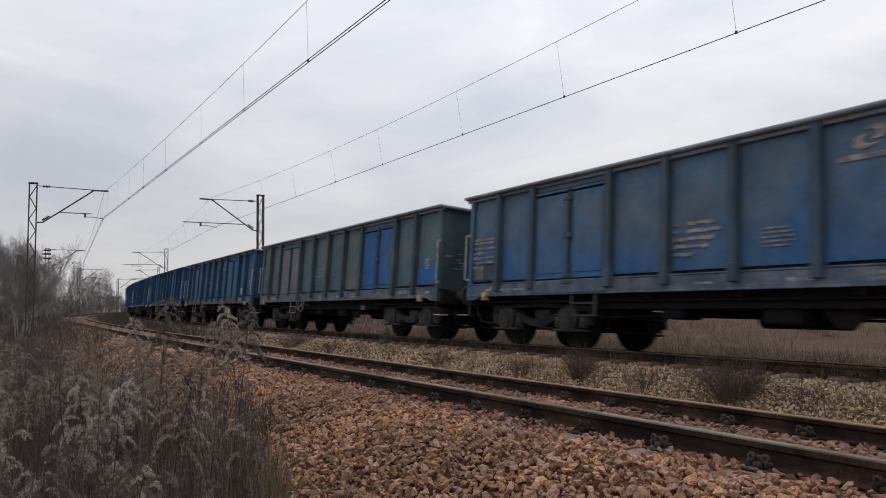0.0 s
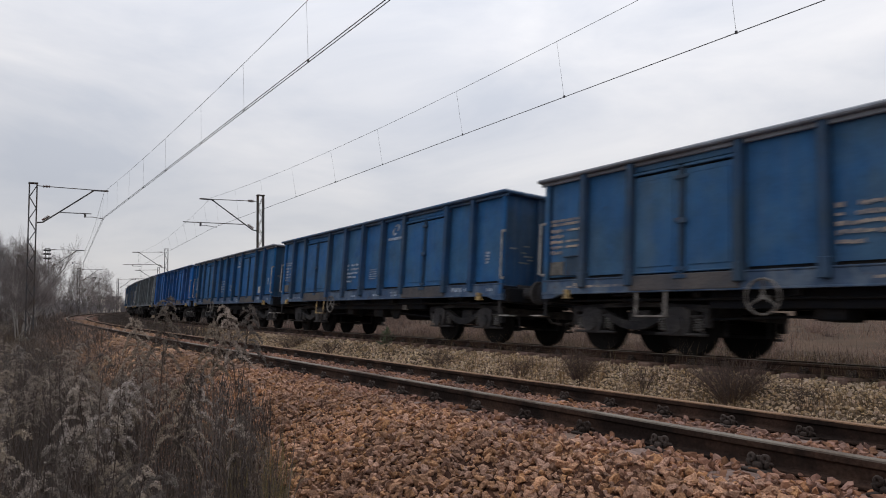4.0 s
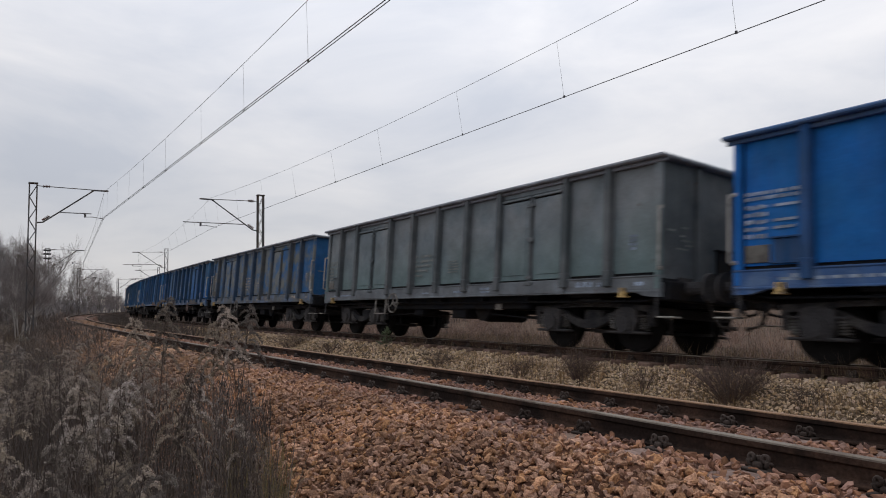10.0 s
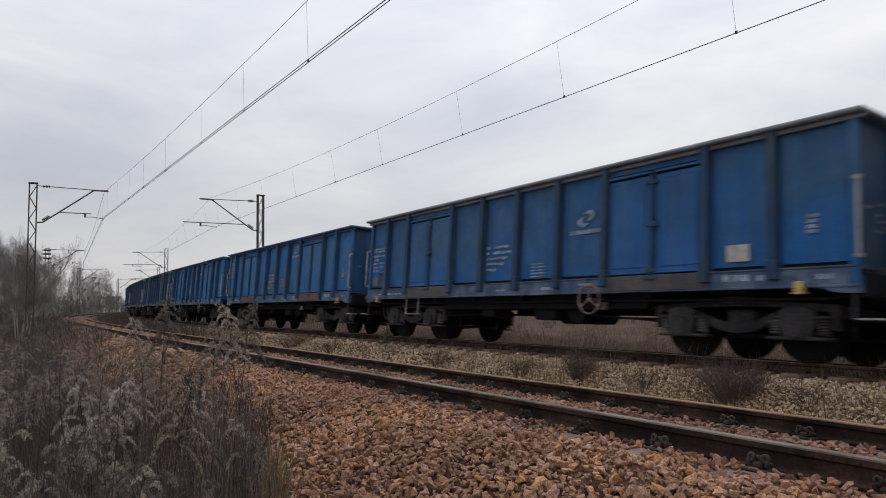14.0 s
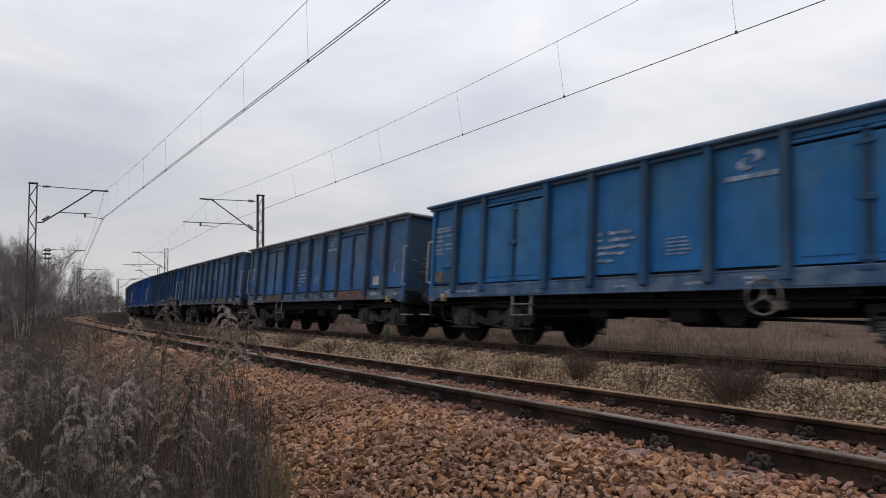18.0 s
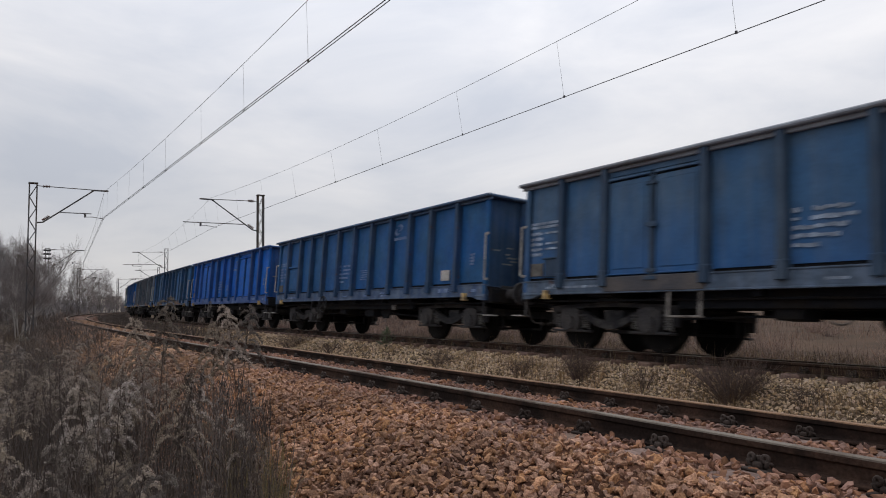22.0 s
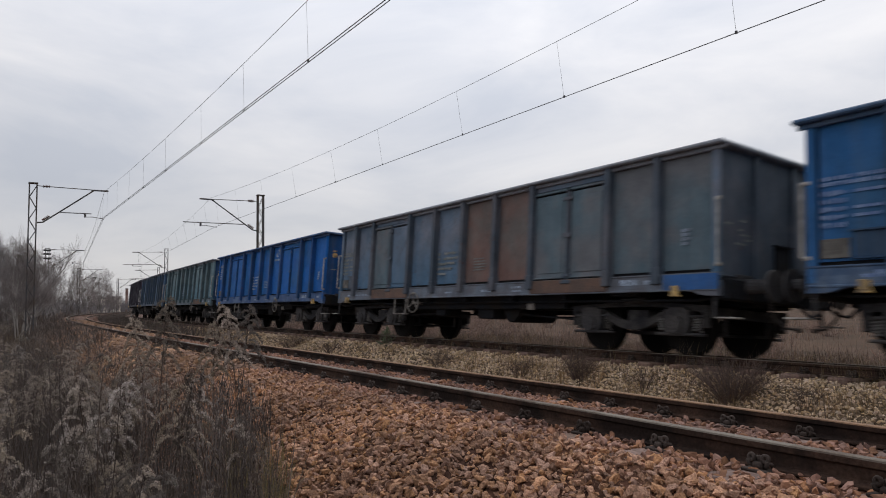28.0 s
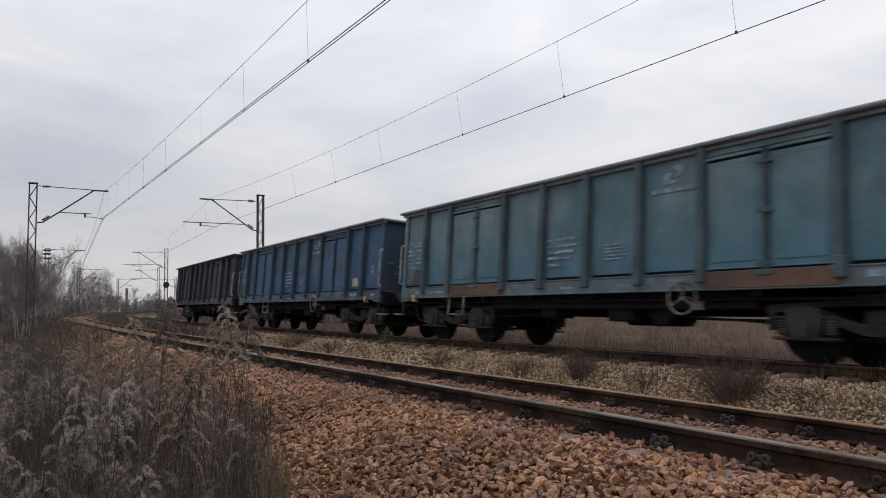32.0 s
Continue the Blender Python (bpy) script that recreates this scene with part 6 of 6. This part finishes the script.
blades("dry_undergrowth", "tall bare brown scrub at the feet of the trees", under_trees(12000, 69), 1.5, 0.05, UNDER, 70, 0.25)
blades("dry_undergrowth", "dead grass creeping over the ballast", strewn(15000, -80, -11, -3.4, -1.75, 55, BED1), 0.26, 0.009, UNDER, 56, 0.5)
blades("dry_undergrowth", "brown dead stems reaching over the stones", near_left(strewn(1300, -9, -3.4, -2.75, -2.0, 83, BED1)), 0.5, 0.0055, UNDER, 84, 0.2)
toe = strewn(6500, -7.5, -3.2, -3.25, -2.35, 35, BED1)
toe = toe[(toe[:, 1] < -0.375 * toe[:, 0]) & (toe[:, 1] > -0.285 * toe[:, 0])]
blades("green_grass", "yellow-green grass tufts at the ballast's foot", toe, 0.32, 0.0045, GREEN_GRASS, 36, 0.3)
blades("dry_grass_tufts", "straw tufts growing through the stones", strewn(500, -3.6, -2.2, -2.95, -2.25, 81, BED1, 2.4), 0.17, 0.004, STRAW, 82, 0.5)
blades("tall_dead_grass", "pinkish dead stalks beyond the train", strewn(30000, -50, 4, D_GAP + 2.7, D_GAP + 9, 41, None, 0.9), 0.42, 0.010, REED, 42, 0.25)
blades("tall_dead_grass", "dark dead stalks beyond the train", strewn(3600, -40, 4, D_GAP + 2.7, D_GAP + 8, 51, None, 1.3), 0.56, 0.008, STEM, 52, 0.12)
blades("tall_dead_grass", "dry field of dead stalks", strewn(24000, -90, 6, D_GAP + 8, D_GAP + 34, 43, None, 0.15), 0.50, 0.016, REED, 44, 0.3)
blades("tall_dead_grass", "brown dead growth beside the curve", strewn(9000, -230, -42, D_GAP + 2.4, D_GAP + 22, 71), 0.75, 0.06, UNDER, 72, 0.3)
blades("tall_dead_grass", "brown dead growth between the tracks on the curve", strewn(5000, -260, -60, 1.7, D_GAP - 1.6, 73, [(1.5, -0.4), (2.3, -0.7), (2.9, -0.85), (3.8, -0.55), (5.0, -0.3)]), 0.6, 0.05, UNDER, 74, 0.3)
blades("dry_grass_tufts", "orange straw clumps beside the shrubs between the tracks", strewn(2600, -11, -1.2, D_GAP - 2.45, D_GAP - 1.75, 91, BED2, 1.6), 0.27, 0.0055, ORANGE_STRAW, 92, 0.22)
blades("dry_grass_tufts", "matted dead grass beyond the train", strewn(16000, -26, 4, D_GAP + 2.5, D_GAP + 8, 95), 0.26, 0.013, STRAW, 96, 0.6)
blades("dead_stalks", "single dark dead stalks between the tracks", strewn(260, -24, -0.6, D_GAP - 2.6, D_GAP - 1.4, 93, BED2), 0.42, 0.008, STEM, 94, 0.06)
for i in range(70):
    g9 = random.Random(900 + i)
    s, lat = g9.uniform(-48, 2), D_GAP + g9.uniform(4, 22)
    x, y = on_line(s, lat)[:2]
    h = g9.uniform(0.5, 0.95)
    b = make_bush("dry_shrub", "dry reddish-brown shrub in the field", s, lat, 0, h, h * 0.9, 70, REED, 950 + i, "shrub", 4)
    b.location.z = ground_at(x, y)
    b["group"] = "dry shrubs in the field"
blades("dry_grass_tufts", "straw-coloured grass between the tracks", strewn(9000, -40, 0, D_GAP - 2.9, D_GAP - 1.75, 45, BED2, 1.1), 0.24, 0.005, STRAW, 46, 0.35)
blades("tall_dead_grass", "dead brown growth between the tracks", strewn(7000, -130, -28, 1.9, D_GAP - 1.7, 49, [(1.5, -0.4), (2.3, -0.7), (2.9, -0.85), (3.8, -0.55), (5.0, -0.3)]), 0.58, 0.03, UNDER, 50, 0.3)
blades("dry_grass_tufts", "pale dead stalks against the rail under the train", strewn(1500, -17, -1, D_GAP - 1.75, D_GAP - 0.95, 55, BED2, 1.6), 0.36, 0.0045, STRAW, 56, 0.25)
blades("dry_grass_tufts", "straw-coloured grass along the train's track", strewn(2600, -80, -14, 1.9, D_GAP - 1.5, 47, [(1.5, -0.4), (2.3, -0.7), (2.9, -0.85), (3.8, -0.55), (5.0, -0.3)]), 0.4, 0.012, STRAW, 48, 0.3)


SHRUBS = ((-5.3, 3.75, -0.5, 0.60, 0.5, 250), (-8.05, 3.85, -0.5, 0.62, 0.34, 150), (-20.5, 3.7, -0.54, 0.55, 0.7, 130), (-12.0, 3.7, -0.52, 0.4, 0.4, 60), (-27.0, 3.5, -0.6, 0.6, 0.9, 90),
          (-33.0, 3.4, -0.62, 0.7, 1.0, 90), (-4.4, 3.9, -0.48, 0.35, 0.25, 30), (-6.7, 3.75, -0.5, 0.42, 0.25, 40), (-9.4, 3.7, -0.52, 0.42, 0.3, 50), (-17.5, 3.7, -0.54, 0.45, 0.4, 70))
SAPLING_S = -15.05
for i, (s, lat, z, h, sp, n) in enumerate(SHRUBS):
    make_bush("bare_shrub", "bare dark brown shrub with many thin twigs", s, lat, z, h, sp, n, TWIG, 60 + i)


def make_sapling():
    t, g = Tri(77), random.Random(77)
    wood = Tri(78)
    wood.stick([Vector((0, 0, -0.05)), Vector((0.01, 0, 0.3)), Vector((0, 0.01, 0.62))], 0.01, 0.003, 4)
    for i in range(46):
        z = g.uniform(0.06, 0.58)
        a, L = g.uniform(0, math.tau), (0.68 - z) * g.uniform(0.3, 0.62)
        p, q = Vector((0, 0, z)), Vector((math.cos(a) * L, math.sin(a) * L, z + L * 0.45))
        wood.stick([p, q], 0.003, 0.001)
        for k in range(26):
            c = p.lerp(q, g.uniform(0.2, 1))
            t.blade([c, c + Vector((g.gauss(0, 0.03), g.gauss(0, 0.03), g.uniform(0, 0.06)))], 0.009, 0.002)
    root = empty("pine_sapling", Matrix.Translation(on_line(SAPLING_S, 4.1, -0.40)))
    tagged(root, "small green pine sapling between the tracks", "sapling")
    part("trunk", wood.mesh("trunk"), TWIG, root)
    part("needles", t.mesh("needles"), NEEDLE, root)


make_sapling()


PLANK = (-6.5, -1.2, -0.07)


def make_plank():
    b = Build()
    b.box(-0.2, 0.2, -0.035, 0.035, -0.012, 0.012, 0.005)
    ob = part("broken_plank", b, SLEEPER, None)
    ob.matrix_basis = place(PLANK[0], PLANK[1], PLANK[2], 8, 4)
    tagged(ob, "short grey broken plank lying on the ballast", "plank")


make_plank()


# ---------------------------------------------------------------- trees
BARK = material("grey_brown_bark", (0.185, 0.17, 0.165), 0.95, scale=6, vary=0.3, second=(0.10, 0.085, 0.078), patch=1, bump=0.3, random_by="object", spread=0.2)
BIRCH = material("pale_birch_bark", (0.36, 0.33, 0.31), 0.9, scale=5, vary=0.3, second=(0.12, 0.10, 0.095), amount=0.3, patch=4, bump=0.2)
TWIGS = material("fine_bare_twigs", (0.25, 0.225, 0.222), 0.97, scale=4, vary=0.25, second=(0.19, 0.162, 0.152), patch=0.5, bump=0, random_by="object", spread=0.2)
# paled towards grey: the haze of distance is in this base colour
FAR_WOOD = material("hazed_far_woods", (0.19, 0.175, 0.182), 1.0, scale=2, vary=0.25, second=(0.14, 0.13, 0.137), patch=0.05, bump=0)


def grow(t, fine, g, p, d, L, r, depth, up):
    """A limb that bends as it goes, and its forks; the last ones are twigs."""
    pts, q = [p], d.copy()
    for i in range(3):
        q = (q + Vector((g.gauss(0, 0.16), g.gauss(0, 0.16), up + g.gauss(0, 0.10)))).normalized()
        pts.append(pts[-1] + q * L / 3)
    (t if depth > 1 else fine).stick(pts, max(r, 0.005), max(r * 0.5, 0.003), 5 if depth > 3 else 3)
    if depth == 0:
        return
    for k in range(g.randint(3, 4) if depth > 1 else g.randint(5, 7)):
        f = g.uniform(0.35, 1.0)
        i = min(int(f * 3), 2)
        b = pts[i].lerp(pts[i + 1], f * 3 - i)
        side = Vector((g.gauss(0, 1), g.gauss(0, 1), g.gauss(0.1, 0.5))).normalized()
        grow(t, fine, g, b, (q * 0.75 + side * g.uniform(0.5, 0.9)).normalized(), L * g.uniform(0.5, 0.72), r * 0.40, depth - 1, up)
    grow(t, fine, g, pts[-1], q, L * 0.7, r * 0.55, depth - 1, up)


def tree_meshes(seed, h, stems=1, up=0.10, r=0.11):
    g = random.Random(seed)
    t, fine = Tri(seed), Tri(seed + 1)
    for k in range(stems):
        foot = Vector((g.gauss(0, 0.25), g.gauss(0, 0.25), -0.2)) if stems > 1 else Vector((0, 0, -0.2))
        top = foot + Vector((g.gauss(0, 0.35), g.gauss(0, 0.35), h * 0.35))
        mid = foot.lerp(top, 0.5) + Vector((g.gauss(0, 0.08), g.gauss(0, 0.08), 0))
        t.stick([foot, mid, top], r, r * 0.75, 6)
        for j in range(4):
            q = mid.lerp(top, g.uniform(0, 1))
            s = Vector((g.gauss(0, 1), g.gauss(0, 1), 0.6)).normalized()
            grow(t, fine, g, q, s, h * 0.20, r * 0.4, 3, up)
        grow(t, fine, g, top, Vector((g.gauss(0, 0.1), g.gauss(0, 0.1), 1)).normalized(), h * 0.27, r * 0.75, 4, up)
    return t.mesh("trunk"), fine.mesh("crown")


TREES = [tree_meshes(301, 6.0, 2, 0.12, 0.06), tree_meshes(302, 6.5, 3, 0.18, 0.042), tree_meshes(303, 9.5, 1, 0.10, 0.11), tree_meshes(304, 9.0, 3, 0.14, 0.07), tree_meshes(305, 3.2, 3, 0.06, 0.035)]


def make_tree(k, x, y, scale, birch=False, seed=0):
    root = empty("bush" if k == 4 else "bare_tree", pose(x, y, ground_at(x, y), 0, 0, seed * 77 % 360) @ Matrix.Scale(scale, 4))
    if k == 4:
        tagged(root, "leafless dark thicket of thin branches", "bush", group="bushes beside the line")
    else:
        tagged(root, "leafless birch with a pale trunk" if birch else "leafless grey-brown tree with fine twigs", "tree", group="trees beside the line")
    part("trunk", TREES[k][0], BIRCH if birch else BARK, root)
    part("crown", TREES[k][1], TWIGS, root)


def bearing(deg, d):
    """A place d metres from the eye, deg degrees left of straight across the line."""
    return -d * math.sin(radians(deg)), d * math.cos(radians(deg))


TREE_LIST = ((91.5, 36, 0, 0.9, 0), (89.9, 44, 1, 0.85, 0), (88.9, 50, 0, 1.0, 0), (88.2, 41, 1, 0.80, 1), (87.6, 43, 1, 0.78, 1), (88.5, 39, 1, 0.74, 1), (87.3, 50, 0, 0.95, 0), (88.6, 62, 2, 0.85, 0),
             (86.0, 86, 2, 1.05, 0), (86.8, 74, 3, 0.75, 0), (85.4, 100, 3, 0.8, 0), (84.7, 112, 2, 0.8, 0), (84.3, 122, 3, 1.05, 0), (83.8, 124, 2, 0.95, 0), (83.3, 132, 3, 0.95, 0), (82.9, 128, 2, 0.74, 0), (82.5, 140, 3, 0.72, 0),
             (82.2, 150, 2, 0.6, 0), (86.9, 96, 3, 0.85, 0), (89.8, 70, 2, 0.9, 0), (91.0, 60, 3, 0.9, 0), (92.5, 40, 2, 0.6, 0), (84.5, 135, 2, 0.85, 0), (86.3, 120, 3, 0.9, 0), (87.7, 90, 2, 0.8, 0), (83.5, 118, 3, 0.8, 0))
for i, (deg, d, k, sc, birch) in enumerate(TREE_LIST):
    make_tree(k, *bearing(deg, d), sc, bool(birch), i)
rng_b = random.Random(9)
for i in range(60):
    deg = rng_b.uniform(82.8, 92.5)
    d = rng_b.uniform(30, 60) if deg > 86.5 else rng_b.uniform(85, 135)
    x, y = bearing(deg, d)
    s, lat = line_place(x, y)
    if lat[0] > -4.2:
        continue
    make_tree(4, x, y, rng_b.uniform(0.3, 0.55) * (1 if d < 70 else 1.6), False, i)


def far_woods():
    """Bare woods far behind the curve, joined into one object."""
    rng = np.random.default_rng(12)
    g = random.Random(4)
    shapes = []
    for k in range(4):
        t = Tri(400 + k)
        h = 1.0
        t.stick([Vector((0, 0, -0.05)), Vector((0.01, 0, 0.5)), Vector((0, 0.01, 0.98))], 0.018, 0.004, 4)
        for i in range(56):
            f = g.uniform(0.12, 0.95)
            a, L = g.uniform(0, math.tau), (1.15 - f) * g.uniform(0.25, 0.6) * (1.0 if k < 3 else 0.5)
            p = Vector((0, 0, f))
            q = p + Vector((math.cos(a) * L, math.sin(a) * L, L * g.uniform(0.5, 1.1)))
            t.stick([p, q], 0.006, 0.002)
            for j in range(5):
                c = p.lerp(q, g.uniform(0.2, 1.0))
                t.blade([c, c + Vector((g.gauss(0, 0.09), g.gauss(0, 0.09), g.uniform(0.01, 0.14)))], 0.010, 0.003)
        shapes.append((np.array(t.v), np.array(t.f)))
    pos, size = [], []
    while len(pos) < 760:
        deg = rng.uniform(58, 96)
        d = rng.uniform(190, 420)
        x, y = bearing(deg, d)
        s, lat = line_place(x, y)
        if abs(lat[0] - D_GAP / 2) < 9:
            continue
        pos.append((x, y, -1.8))
        size.append(rng.uniform(3.0, 5.6) * (1.7 if rng.uniform() < 0.08 else 1.0) * (d / 260) ** 0.6)
    v, f = scatter(shapes, np.array(pos), np.array(size), spin(rng, len(pos), 0.02), rng)
    tagged(part("far_woods", joined("far_woods", v, f), FAR_WOOD, None), "leafless woods on the horizon, haze greyed into their colour", "woods", kind="stuff")


far_woods()



# ---------------------------------------------------------------- far down the line
# brick red dulled and lightened, with distance haze mixed into it
BRICK = material("hazed_red_brick", (0.30, 0.22, 0.20), 0.9, scale=2, vary=0.2, second=(0.17, 0.105, 0.088), patch=0.3, bump=0.2)
CREAM = material("cream_render", (0.72, 0.66, 0.58), 0.9, scale=1, vary=0.1, second=(0.6, 0.54, 0.47), patch=0.2, bump=0.1)
PANE = material("dark_pane", (0.05, 0.055, 0.06), 0.2, scale=3, vary=0.1, bump=0)
ROOF = material("grey_roof", (0.16, 0.15, 0.15), 0.9, scale=2, vary=0.2, bump=0.2)


def make_far_buildings():
    x, y = bearing(81.53, 340)
    t = empty("chimney", pose(x, y, -2.2, 0, 0, 20))
    tagged(t, "slim red-brick chimney far behind the trees", "chimney")
    part("shaft", Build().cyl((0, 0, 0), (0, 0, 10.9), 0.65, 16, 0.55), BRICK, t)
    part("cap", Build().cyl((0, 0, 10.9), (0, 0, 11.3), 0.65, 16), ROOF, t)
    for deg, d, w, h in ((83.15, 370, 6.0, 7.0), (82.55, 380, 5.0, 7.8)):
        x, y = bearing(deg, d)
        hs = empty("house", pose(x, y, -2.2, 0, 0, 90 - deg))
        tagged(hs, "pale rendered block far behind the trees", "building", group="far buildings")
        part("wall", Build().box(-w / 2, w / 2, -4, 4, 0, h, 0.05), CREAM, hs)
        part("roof", Build().box(-w / 2 - 0.3, w / 2 + 0.3, -4.3, 4.3, h, h + 0.5, 0.05), ROOF, hs)
        for i in range(2):
            for k in range(2):
                a = -w / 2 + (i + 0.5) * w / 2
                part("window", Build().box(a - 0.6, a + 0.6, -4.06, -3.98, 1.2 + k * 2.6, 2.6 + k * 2.6, 0.02), PANE, hs)
    x, y = bearing(82.4, 105)
    m = empty("marker_post", pose(x, y, ground_at(x, y), 0, 0, 8))
    tagged(m, "small white marker plate on a post by the track", "marker post")
    part("post", Build().cyl((0, 0, -0.1), (0, 0, 1.5), 0.04, 8), MAST_STEEL, m)
    part("plate", Build().box(-0.25, 0.25, -0.05, -0.03, 1.2, 1.6, 0.01), BOARD, m)


make_far_buildings()


# ---------------------------------------------------------------- what moves
def motions():
    """The train rolls along its track; every wheelset turns by the distance gone."""
    for j, w in enumerate(WAGONS):
        walk(w, [(t, wagon_pose(travelled(t) - j * PITCH)) for t in range(0, 33)])
    steps = [k / 15 for k in range(0, 481)]
    turns = [math.degrees((travelled(t) - travelled(0)) / 0.46) for t in steps]
    for ws, ax in WHEELSETS:
        walk(ws, [(t, pose(ax, 0, 0.46, 0, a, 0)) for t, a in zip(steps, turns)])


motions()
